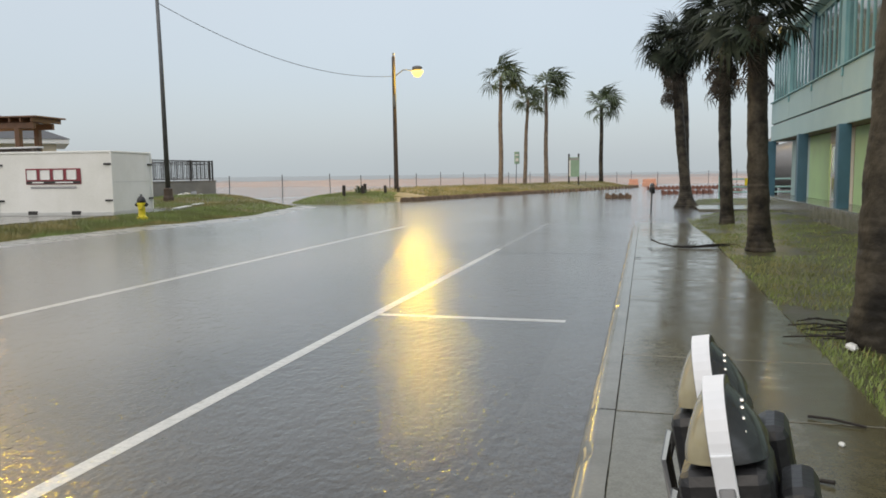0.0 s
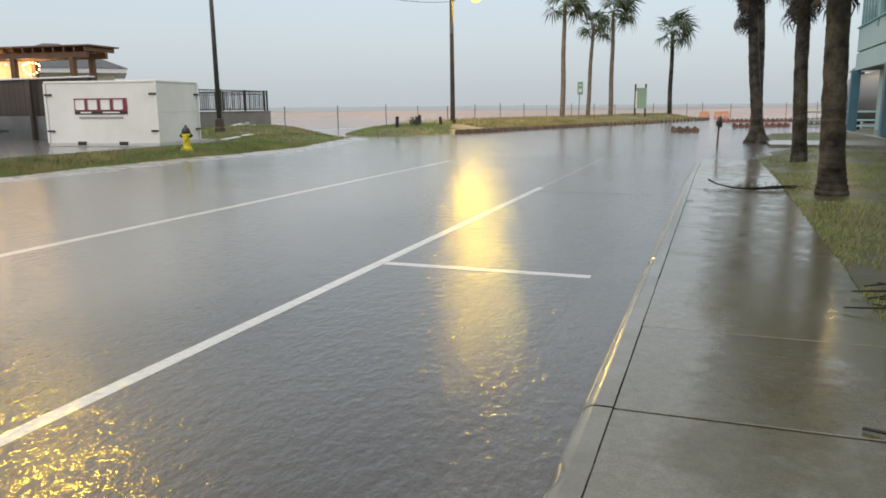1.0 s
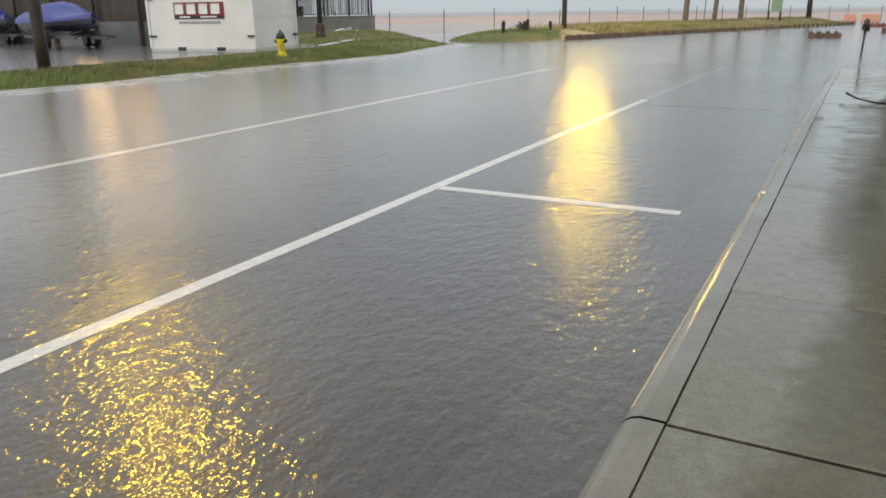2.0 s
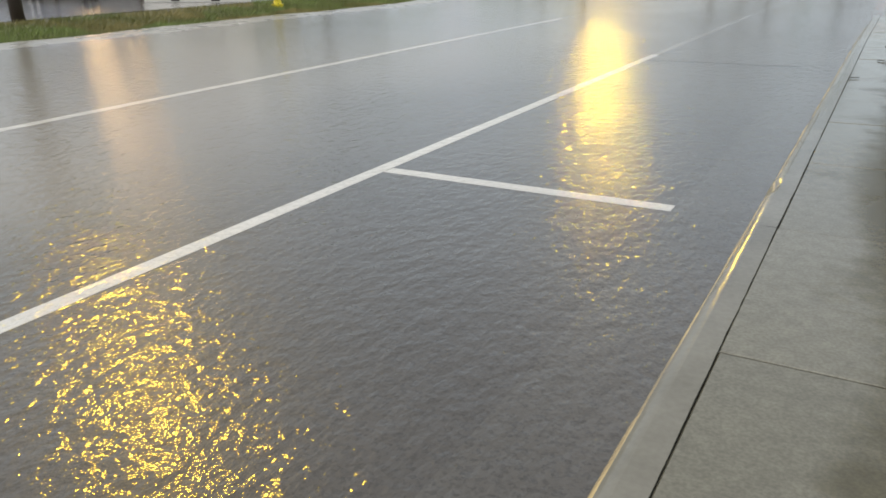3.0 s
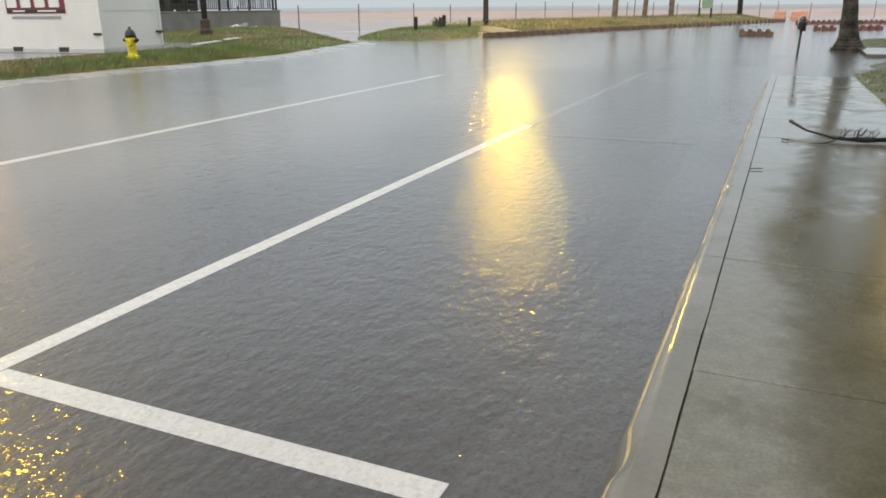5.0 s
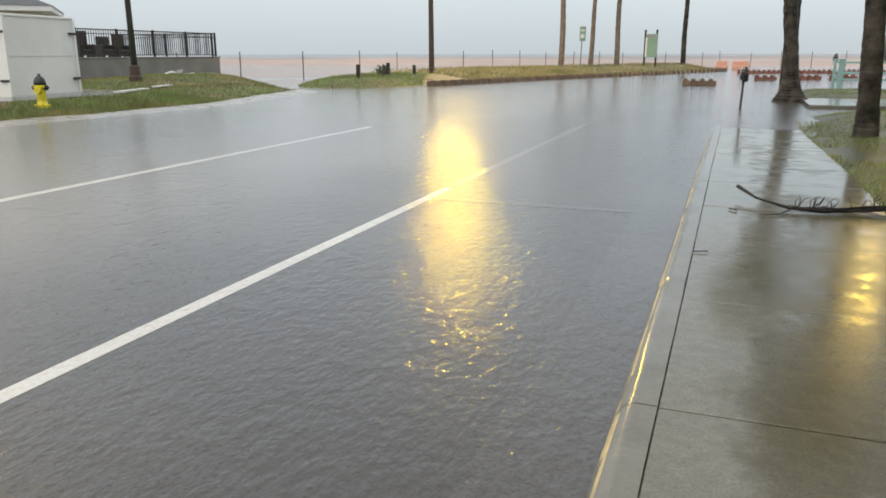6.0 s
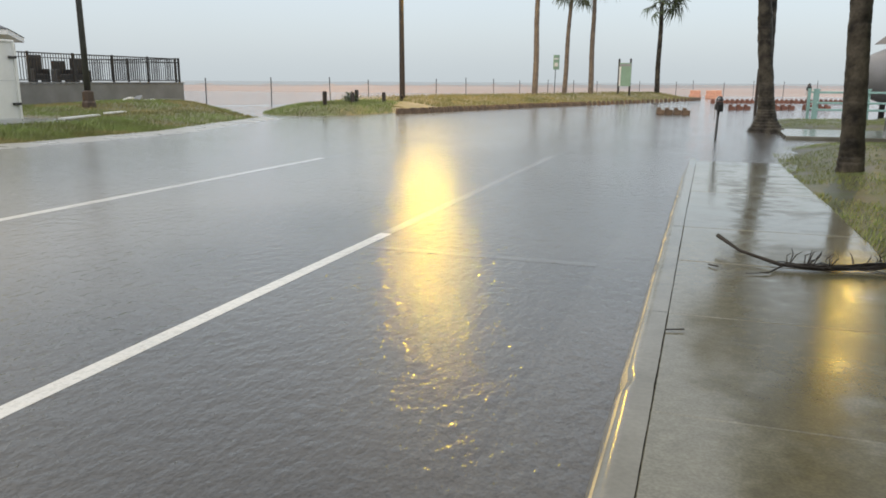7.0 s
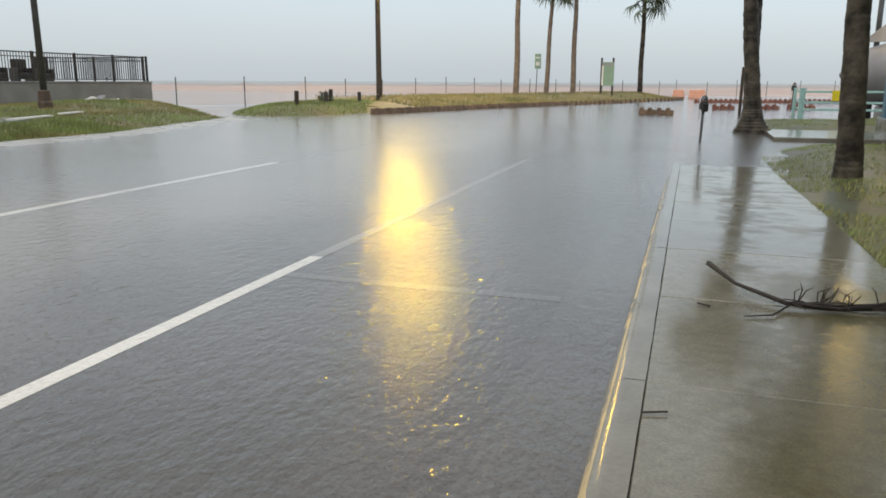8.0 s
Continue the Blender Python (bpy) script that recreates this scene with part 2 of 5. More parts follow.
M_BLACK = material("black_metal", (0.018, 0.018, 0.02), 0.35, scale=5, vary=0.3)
M_MAROON = material("maroon_panel", (0.22, 0.025, 0.04), 0.4, scale=3, vary=0.1, bump=0)
M_OFFWHITE = material("white_plastic", (0.80, 0.80, 0.78), 0.4, scale=3, vary=0.05, bump=0)
M_GREYPRINT = material("grey_print", (0.32, 0.32, 0.33), 0.5, scale=3, vary=0.1, bump=0)
M_YELLOW = material("hydrant_yellow", (0.72, 0.62, 0.02), 0.3, scale=7, vary=0.15, hue=(0.60, 0.48, 0.03))
M_POLEWOOD = material("pole_wood", (0.045, 0.032, 0.025), 0.55, scale=3, vary=0.4, bump=0.6, fine=35)
M_STEEL = material("galvanised_steel", (0.12, 0.125, 0.13), 0.4, metal=0.6, scale=4, vary=0.2)
M_RUST = material("rusty_base", (0.075, 0.05, 0.034), 0.6, scale=5, vary=0.35, bump=0.4)
M_TRUNK = material("palm_trunk", (0.078, 0.067, 0.051), 0.6, scale=3.6, vary=0.75, bump=1.0, fine=24, hue=(0.010, 0.0085, 0.007), specular=0.2)
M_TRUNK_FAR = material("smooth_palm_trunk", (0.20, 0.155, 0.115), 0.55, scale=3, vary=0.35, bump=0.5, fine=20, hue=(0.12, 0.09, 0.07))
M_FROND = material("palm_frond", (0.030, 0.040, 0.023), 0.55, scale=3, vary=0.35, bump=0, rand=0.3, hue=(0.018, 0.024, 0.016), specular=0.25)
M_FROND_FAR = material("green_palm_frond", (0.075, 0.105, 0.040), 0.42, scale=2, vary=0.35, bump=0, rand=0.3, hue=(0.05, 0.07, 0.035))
M_DEAD = material("dead_frond", (0.060, 0.046, 0.033), 0.7, scale=4, vary=0.4, bump=0, rand=0.3)
M_BLOCK = material("concrete_block", (0.19, 0.195, 0.20), 0.5, scale=1.3, vary=0.25, bump=0.4, fine=24)
M_WOODWALL = material("dark_wood_boards", (0.075, 0.056, 0.042), 0.55, scale=1.6, vary=0.4, bump=0.4, fine=18, rand=0.2)
M_PERGOLA = material("stained_timber", (0.16, 0.075, 0.035), 0.5, scale=2, vary=0.35, bump=0.3, fine=18)
M_ROOF = material("roof_shingle", (0.10, 0.105, 0.115), 0.6, scale=2.2, vary=0.3, bump=0.5, fine=12, rand=0.15)
M_FASCIA = material("white_fascia", (0.74, 0.75, 0.75), 0.5, scale=1, vary=0.08)
M_STUCCO = material("cream_stucco", (0.72, 0.66, 0.55), 0.6, scale=2, vary=0.08, bump=0.3)
M_BLUECOVER = material("blue_tarp", (0.035, 0.055, 0.27), 0.35, scale=2.5, vary=0.3, bump=0.3, fine=9)
M_NAVY = material("navy_hull", (0.012, 0.016, 0.045), 0.2, scale=2, vary=0.2, coat=0.5)
M_TEAL = material("teal_paint", (0.19, 0.40, 0.43), 0.45, scale=1.2, vary=0.10, bump=0.15, fine=30, hue=(0.24, 0.45, 0.47))
M_TEAL_DARK = material("blue_column_paint", (0.07, 0.17, 0.24), 0.4, scale=1.5, vary=0.18, bump=0.1)
M_TEAL_PALE = material("pale_teal_stucco", (0.44, 0.60, 0.60), 0.5, scale=0.9, vary=0.12, bump=0.3, fine=40, hue=(0.38, 0.55, 0.56))
M_LIME = material("lime_green_paint", (0.50, 0.72, 0.36), 0.5, scale=1.2, vary=0.10, bump=0.1)
M_TURQ = material("turquoise_rail_paint", (0.33, 0.53, 0.50), 0.4, scale=2, vary=0.15)
M_BRICKRED = material("red_edging_block", (0.23, 0.10, 0.07), 0.6, scale=4, vary=0.4, bump=0.5, rand=0.2)
M_EDGER = material("brown_edging_block", (0.20, 0.13, 0.08), 0.6, scale=4, vary=0.4, bump=0.5, rand=0.25)
M_ORANGE = material("orange_plastic", (0.78, 0.40, 0.27), 0.5, scale=4, vary=0.15)
M_TANK = material("weathered_grey_tank", (0.23, 0.23, 0.24), 0.45, scale=1.2, vary=0.25, bump=0.1)
M_SIGNGREEN = material("green_sign", (0.26, 0.40, 0.30), 0.45, scale=4, vary=0.12)
M_BARK = material("wet_bark", (0.018, 0.014, 0.012), 0.7, scale=20, vary=0.4, bump=0.4)
M_BEIGE = material("aged_dome_lens", (0.42, 0.37, 0.23), 0.12, scale=12, vary=0.2, bump=0, coat=1.0)
M_METERGREY = material("meter_grey_enamel", (0.035, 0.037, 0.04), 0.25, scale=9, vary=0.2, coat=0.6)
M_CHROME = material("chrome", (0.65, 0.65, 0.65), 0.15, metal=1.0, scale=9, vary=0.1, bump=0)
M_DECAL = material("white_decal", (0.80, 0.81, 0.84), 0.35, scale=9, vary=0.05, bump=0)
M_TYRE = material("tyre_rubber", (0.02, 0.02, 0.02), 0.7, scale=9, vary=0.2)
M_CURTAIN = material("vertical_blinds", (0.50, 0.52, 0.52), 0.6, scale=3, vary=0.1, bump=0, rand=0.12)
M_CHAIN = material("plastic_debris_white", (0.75, 0.75, 0.73), 0.35, scale=9, vary=0.1)
M_SODIUM = material("sodium_lens", (0.9, 0.6, 0.2), 0.4, emit=(1.0, 0.62, 0.12), strength=3.0, bump=0)
M_BULB = material("warm_bulb", (0.9, 0.8, 0.6), 0.4, emit=(1.0, 0.72, 0.36), strength=5, bump=0)


def glass_material():
    m = bpy.data.materials.new("window_glass")
    m.use_nodes = True
    b = m.node_tree.nodes["Principled BSDF"]
    b.inputs["Base Color"].default_value = (0.85, 0.9, 0.92, 1)
    b.inputs["Transmission Weight"].default_value = 1.0
    b.inputs["Roughness"].default_value = 0.03
    return m


def net_material():
    """Orange plastic safety mesh: strands and open holes."""
    m = bpy.data.materials.new("hazed_orange_net")
    m.use_nodes = True
    n, l = m.node_tree.nodes, m.node_tree.links
    b = n["Principled BSDF"]
    # orange paled, with the rain haze put into the mesh colour
    b.inputs["Base Color"].default_value = (0.60, 0.41, 0.34, 1)
    b.inputs["Roughness"].default_value = 0.5
    tc, sp = n.new("ShaderNodeTexCoord"), n.new("ShaderNodeSeparateXYZ")
    l.new(tc.outputs["UV"], sp.inputs[0])
    parts = []
    for axis in ("X", "Y"):
        fr, gt = n.new("ShaderNodeMath"), n.new("ShaderNodeMath")
        fr.operation, gt.operation = "FRACT", "LESS_THAN"
        gt.inputs[1].default_value = 0.20
        l.new(sp.outputs[axis], fr.inputs[0])
        l.new(fr.outputs[0], gt.inputs[0])
        parts.append(gt)
    mx = n.new("ShaderNodeMath")
    mx.operation = "MAXIMUM"
    l.new(parts[0].outputs[0], mx.inputs[0])
    l.new(parts[1].outputs[0], mx.inputs[1])
    l.new(mx.outputs[0], b.inputs["Alpha"])
    return m


M_GLASS = glass_material()
M_NET = net_material()


# ---- building helpers ----
def mesh_of(name, bm, mat, smooth=False):
    me = bpy.data.meshes.new(name)
    bm.normal_update()
    bm.to_mesh(me)
    bm.free()
    if smooth:
        for p in me.polygons:
            p.use_smooth = True
    me.materials.append(mat)
    return me


def part(name, bm, mat, parent=None, label="", smooth=False, m=None):
    """One mesh object under a thing or a part."""
    ob = new(name, bm if isinstance(bm, bpy.types.Mesh) else mesh_of(name, bm, mat, smooth))
    if parent is not None:
        ob.parent = parent
    if m is not None:
        ob.matrix_basis = m
    return tagged(ob, label)


def thing(name, m, label, category, group="", kind=""):
    ob = new(name)
    ob.matrix_basis = m
    ob.empty_display_size = 0.1
    return tagged(ob, label, category, group, kind)


def box(x0, x1, y0, y1, z0, z1, bevel=0.0, bm=None):
    bm = bm or bmesh.new()
    v = [bm.verts.new((x, y, z)) for z in (z0, z1) for x, y in ((x0, y0), (x1, y0), (x1, y1), (x0, y1))]
    fs = [bm.faces.new([v[i] for i in q]) for q in ((3, 2, 1, 0), (4, 5, 6, 7), (0, 1, 5, 4), (1, 2, 6, 5), (2, 3, 7, 6), (3, 0, 4, 7))]
    if bevel:
        es = list({ed for f in fs for ed in f.edges})
        bmesh.ops.bevel(bm, geom=es, offset=bevel, segments=2, affect="EDGES", profile=0.5)
    return bm


def lathe(profile, sides=16, bm=None, wobble=0.0, at=(0, 0, 0), axis="z"):
    """A turned shape from (radius, height) pairs."""
    bm = bm or bmesh.new()
    rings = []
    for r, h in profile:
        ring = []
        for i in range(sides):
            a = math.tau * i / sides
            rr = r * (1 + wobble * noise.noise((math.cos(a) * 2, math.sin(a) * 2, h * 4)))
            p = (rr * math.cos(a), rr * math.sin(a), h)
            if axis == "x":
                p = (p[2], p[0], p[1])
            elif axis == "y":
                p = (p[1], p[2], p[0])
            ring.append(bm.verts.new((p[0] + at[0], p[1] + at[1], p[2] + at[2])))
        rings.append(ring)
    for a, b in zip(rings, rings[1:]):
        for i in range(sides):
            j = (i + 1) % sides
            bm.faces.new((a[i], a[j], b[j], b[i]))
    for ring, flip in ((rings[0], True), (rings[-1], False)):
        if profile[0 if flip else -1][0] > 1e-5:
            bm.faces.new(ring[::-1] if flip else ring)
    return bm


def tube(points, radii, sides=8, bm=None):
    """A round bar along points, tapering by radii."""
    bm = bm or bmesh.new()
    pts = [Vector(p) for p in points]
    if not hasattr(radii, "__len__"):
        radii = [radii] * len(pts)
    rings, up = [], Vector((0.13, 0.31, 0.94))
    for i, p in enumerate(pts):
        d = (pts[min(i + 1, len(pts) - 1)] - pts[max(i - 1, 0)]).normalized()
        u = d.cross(up if abs(d.dot(up)) < 0.95 else Vector((1, 0, 0))).normalized()
        w = d.cross(u)
        rings.append([bm.verts.new(p + radii[i] * (u * math.cos(math.tau * k / sides) + w * math.sin(math.tau * k / sides))) for k in range(sides)])
    for a, b in zip(rings, rings[1:]):
        for k in range(sides):
            bm.faces.new((a[k], a[(k + 1) % sides], b[(k + 1) % sides], b[k]))
    bm.faces.new(rings[0][::-1])
    bm.faces.new(rings[-1])
    return bm


def grid_mesh(name, us, vs, fn, mat, smooth=True):
    """A sheet over two parameter lists."""
    verts = [fn(u, v) for v in vs for u in us]
    w = len(us)
    faces = [(j * w + i, j * w + i + 1, (j + 1) * w + i + 1, (j + 1) * w + i) for j in range(len(vs) - 1) for i in range(w - 1)]
    me = bpy.data.meshes.new(name)
    me.from_pydata(verts, [], faces)
    if smooth:
        for p in me.polygons:
            p.use_smooth = True
    me.materials.append(mat)
    return me


def span(a, b, n):
    return [a + (b - a) * i / n for i in range(n + 1)]


def step(x):
    x = max(0.0, min(1.0, x))
    return x * x * (3 - 2 * x)


def lumps(x, y, s):
    return noise.noise((x * s, y * s, 3.7))


# ---- ground, road, sea ----
tagged(part("ground", grid_mesh("ground", span(-900, 900, 30), span(-300, 135, 15), lambda x, y: (x, y, -0.10), M_SAND), M_SAND),
       "flat wet sandy ground reaching the beach", "ground", kind="structure")
tagged(part("sea", grid_mesh("sea", span(-2500, 2500, 20), span(135.5, 4000, 20), lambda x, y: (x, y, -0.08), M_SEA), M_SEA),
       "grey sea under rain beyond the beach", "sea", kind="structure")
tagged(part("road", box(-75, 40, -40, 92, -0.08, 0.0), M_ROAD), "dark asphalt road under a sheet of rain water", "road", kind="structure")


def dune_z(x, y):
    return -0.06 + 1.05 * step((y - 96) / 12) * (0.62 + 0.34 * lumps(x, y, 0.045) + 0.12 * lumps(x, y, 0.2)) * (1 - step((y - 112) / 20))


tagged(part("sand_dune", grid_mesh("sand_dune", span(-190, 120, 150), span(92.5, 134, 24), lambda x, y: (x, y, dune_z(x, y)), M_SAND), M_SAND),
       "low reddish sand dune along the beach", "dune", kind="structure")

M_GUTTER = M_ROAD.copy()
M_GUTTER.name = "wet_gutter_concrete"
gr = [nd for nd in M_GUTTER.node_tree.nodes if nd.type == "VALTORGB"][0]
gr.color_ramp.elements[0].color, gr.color_ramp.elements[1].color = (0.032, 0.030, 0.027, 1), (0.060, 0.056, 0.051, 1)
tagged(part("gutter", box(-0.46, -0.004, -12, 30, -0.02, 0.004), M_GUTTER), "pale concrete gutter pan under shallow water", "gutter", kind="structure")


def stripe(x0, x1, y0, y1, mat, label):
    ob = part("road_marking", box(x0, x1, y0, y1, -0.01, 0.0012), mat)
    return tagged(ob, label, "road marking", "white lines on the road", "structure")


stripe(-2.44, -2.335, -12, 13.2, M_PAINT, "long white parking lane line on wet asphalt")
stripe(-2.44, -2.335, 13.2, 21.0, M_PAINT_SHEEN_DIM, "white parking lane line, paint dimmed to suggest water sheen")
stripe(-2.44, -2.335, 21.0, 32.0, M_PAINT_SHEEN_LOST, "parking lane line, paint almost gone to suggest water sheen")
stripe(-6.16, -6.03, -12, 19.0, M_PAINT, "long white traffic lane line on wet asphalt")
stripe(-6.15, -6.03, 19.0, 21.0, M_PAINT_SHEEN_DIM, "white traffic lane line, paint dimmed to suggest water sheen")
stripe(-6.15, -6.03, 21.0, 27.0, M_PAINT_SHEEN_LOST, "traffic lane line, paint almost gone to suggest water sheen")
for y, mat, label in ((0.25, M_PAINT, "short white parking stall line behind the meters"), (6.44, M_PAINT, "short white parking stall line on wet asphalt"),
                      (12.6, M_PAINT_SHEEN_LOST, "parking stall line under water, paint dimmed to suggest sheen")):
    stripe(-2.33, -0.475, y, y + 0.11, mat, label)

# ---- kerb and sidewalk ----
def walk_z(y):
    return 0.13 - 0.127 * step((y - 13.8) / 7.0) - 0.030 * step((y - 19.8) / 6.0)


sidewalk = thing("sidewalk", Matrix(), "wet grey concrete sidewalk in slabs, flooded at its far end", "sidewalk", kind="structure")
part("bedding", grid_mesh("bedding", [0.05, 1.43], span(-9, 26, 35), lambda x, y: (x, y, walk_z(y) - 0.009), M_JOINT), M_JOINT, sidewalk)
SLAB = 1.289
JOINT0 = 13.75 - 18 * SLAB
for k in range(28):
    y0, y1 = JOINT0 + k * SLAB, JOINT0 + (k + 1) * SLAB
    wide = 0.014 if k in (10, 18) else 0.003
    bm = bmesh.new()
    dx = 0.004 * math.sin(k * 2.7)
    x0, x1 = 0.1012 + dx * 0.3, 1.45 + dx
    ys = (y0 + wide, y1 - 0.004)
    v = []
    for inset, dz in ((0, -0.1), (0, -0.004), (0.004, 0.0)):
        for x, y in ((x0 + inset, ys[0] + inset), (x1 - inset, ys[0] + inset), (x1 - inset, ys[1] - inset), (x0 + inset, ys[1] - inset)):
            v.append(bm.verts.new((x, y, walk_z(y) + dz + 0.0015 * math.sin(k * 1.9))))
    for r in (0, 4):
        for i in range(4):
            bm.faces.new((v[r + i], v[r + (i + 1) % 4], v[r + 4 + (i + 1) % 4], v[r + 4 + i]))
    bm.faces.new(v[8:12])
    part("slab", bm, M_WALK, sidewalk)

kerb = thing("kerb", Matrix(), "worn concrete kerb, its nose with yellow paint traces and painted glint", "kerb", kind="structure")
for k in range(14):
    y0, y1 = JOINT0 + 2 * k * SLAB, JOINT0 + 2 * (k + 1) * SLAB
    us = [(-0.072, -0.10), (-0.064, 0.02), (-0.048, 0.068), (-0.034, 0.096), (-0.022, 0.111), (-0.002, 0.124), (0.022, 0.1325), (0.0988, 0.1325), (0.0996, 0.115)]
    n_y = 60
    def kerb_pt(i, y, us=us):
        x, z = us[i]
        chip = 0.035 * max(0.0, noise.noise((y * 2.3, 5.0, 1.0)) - 0.30) if 2 <= i <= 5 else 0.0
        wear = 0.003 * noise.noise((y * 2.1, i * 0.3, 0)) + 0.001 * noise.noise((y * 14, i, 3))
        if i >= 7:
            wear = 0.003 * noise.noise((y * 2.6, 8.0, 2)) + 0.0015 * noise.noise((y * 11, 1, 7)) - 0.001
        else:
            wear -= 0.22 * (0.13 - walk_z(y))
        return (x + chip * 1.5 + wear, y, z - chip + walk_z(y) - 0.13)
    me = grid_mesh("kerb_stone", list(range(len(us))), span(y0 + (0.012 if k in (5, 9) else 0.003), y1 - 0.003, n_y), kerb_pt, M_KERB)
    me.materials.append(M_NOSE)
    for f in me.polygons:
        i, j = f.index % (len(us) - 1), f.index // (len(us) - 1)
        f.use_smooth = i < 6
        y = y0 + (y1 - y0) * j / n_y
        if i == 3 and noise.noise((y * 1.1, 2.0, 6.0)) > -0.30 or i == 2 and noise.noise((y * 1.6, 9.0, 6.0)) > 0.22:
            f.material_index = 1
    part("kerb_stone", me, None, kerb)

# ---- lawn beside the sidewalk ----
def lawn_z(x, y):
    z = 0.125 + 0.05 * step((x - 1.45) / 2.5) + 0.018 * lumps(x, y, 1.1) + 0.008 * lumps(x, y, 4.0)
    z -= (0.13 - walk_z(y)) * (1 - step((x - 1.44) / 1.6))
    return z - 0.17 * step((y - 24.0) / 3.0) * (1 - step((x - 5.3) / 1.0)) + 0.15 * step((y - 30.5) / 1.5) - (0.02 if y > 23 else 0)


tagged(part("lawn", grid_mesh("lawn", span(1.44, 9.0, 60), span(-9, 36, 300), lambda x, y: (x, y, lawn_z(x, y)), M_LAWN), M_LAWN),
       "sodden lawn with brown bare patches beside the sidewalk", "lawn", kind="structure")
tagged(part("driveway", box(2.05, 9.0, 27.1, 30.3, -0.05, 0.09, 0.02), M_KERB), "raised pale concrete driveway slab", "driveway", kind="structure")


def blades(name, spots, height, width, mat, label, category, lean=(0.25, 0.1), rng=None):
    """Many single grass blades in one mesh."""
    verts, faces = [], []
    for x, y, z in spots:
        a = rng.uniform(0, math.tau)
        h = height * rng.uniform(0.45, 1.25)
        w = width * rng.uniform(0.6, 1.3)
        lx, ly = lean[0] * h + rng.gauss(0, 0.3) * h, lean[1] * h + rng.gauss(0, 0.3) * h
        dx, dy = w * math.cos(a), w * math.sin(a)
        i = len(verts)
        verts += [(x - dx, y - dy, z - 0.01), (x + dx, y + dy, z - 0.01), (x + lx, y + ly, z + h)]
        faces.append((i, i + 1, i + 2))
    me = bpy.data.meshes.new(name)
    me.from_pydata(verts, [], faces)
    me.materials.append(mat)
    return tagged(new(name, me), label, category, kind="stuff")


rng = random.Random(5)
spots, dry = [], []
while len(spots) < 80000:
    y = 1.5 + 26 * rng.random() ** 1.7 if rng.random() < 0.88 else rng.uniform(30.4, 36)
    x = 1.43 + 6.0 * rng.random() ** 1.2
    d = noise.noise((x * 0.75, y * 0.55, 9)) + 0.5 * noise.noise((x * 2.3, y * 2.3, 2))
    if d < -0.32 + 0.16 * step((y - 10) / 7) * (y < 29) or (27 < y < 30.4):
        continue
    (spots if d > 0.05 or rng.random() < 0.6 else dry).append((x + 0.02 * rng.random(), y, lawn_z(x, y)))
blades("lawn_grass", spots, 0.045, 0.006, M_BLADE, "short wet green grass of the lawn", "grass", rng=rng)
blades("dry_lawn_grass", dry, 0.04, 0.006, M_DRY_LAMPLIT, "yellowed wet grass between the lawn's bare patches", "grass", rng=rng)

# ---- left verge and yard ----
def verge_edge(y):
    x = -13.15 + 0.25 * math.sin(y * 0.31) - 0.9 * step((12.5 - y) / 4) - 1.6 * step((y - 21) / 10)
    return x + 0.10 * noise.noise((y * 0.9, 0, 4)) - max(0.0, y - 31.0) * 1.08


def yard_z(x, y):
    u = verge_edge(y) - x
    z = -0.02 + 0.24 * step(u / 2.6) + 0.02 * lumps(x, y, 0.9)
    z += 0.30 * math.exp(-(((x + 20.3) / 2.6) ** 2 + ((y - 31.5) / 4.5) ** 2)) + 0.10 * step((u - 4) / 6) * step((y - 24) / 5)
    return z


tagged(part("yard", grid_mesh("yard", span(0, 60, 110), span(-12, 39.5, 130), lambda u, y: (verge_edge(y) - u, y, yard_z(verge_edge(y) - u, y)), M_SOIL), M_SOIL),
       "grassy verge and dark wet yard across the road", "verge", kind="structure")
def shoulder_pt(u, y):
    """Sand washed thinly over the asphalt; its waterline wanders."""
    z = -0.022 + 0.052 * step((u + 1.3) / 1.3) + 0.016 * noise.noise((y * 0.8, u * 1.7, 0)) + 0.007 * noise.noise((y * 3.1, u * 4.0, 5))
    return (verge_edge(y) - u, y, z if u < 0.2 else 0.0)


tagged(part("shoulder", grid_mesh("shoulder", span(-1.3, 0.45, 14), span(-12, 31.5, 320), shoulder_pt, M_VERGE_SAND), M_VERGE_SAND),
       "pale washed sand along the edge of the road", "road shoulder", kind="structure")
tagged(part("yard_paving", box(-44, -16.0, 5, 24.5, 0.0, 0.235), M_GUTTER), "wet grey concrete yard behind the verge", "yard paving", kind="structure")
spots, dry = [], []
while len(spots) < 48000:
    y = rng.uniform(4, 39)
    u = abs(rng.gauss(0, 1.6)) if y < 25 else rng.uniform(0, 9.5)
    x = verge_edge(y) - u - 0.1
    if x < -23.4 or (y < 24 and x < -15.7):
        continue
    (spots if noise.noise((x * 0.5, y * 0.4, 1)) > -0.1 else dry).append((x, y, yard_z(x, y)))
blades("verge_grass", spots, 0.10, 0.009, M_BLADE, "ragged wet green grass on the verge", "grass", rng=rng)
blades("dry_verge_grass", dry, 0.09, 0.009, M_DRY_LAMPLIT, "yellowed wet grass on the verge", "grass", rng=rng)

# ---- grass islands ----
def islet_z(x, y):
    d = ((x + 15.2) / 2.7) ** 2 + ((y - 38.8) / 6.2) ** 2 + 0.25 * noise.noise((x * 0.35, y * 0.35, 0))
    return -0.05 + 0.44 * step(1.08 - d) ** 0.7 if d < 1.08 else -0.05


tagged(part("grass_islet", grid_mesh("grass_islet", span(-21, -11.4, 50), span(31, 47, 60), lambda x, y: (x, y, islet_z(x, y)), M_SOIL), M_SOIL),
       "low grassy mound standing out of the flooded road", "traffic island", kind="structure")
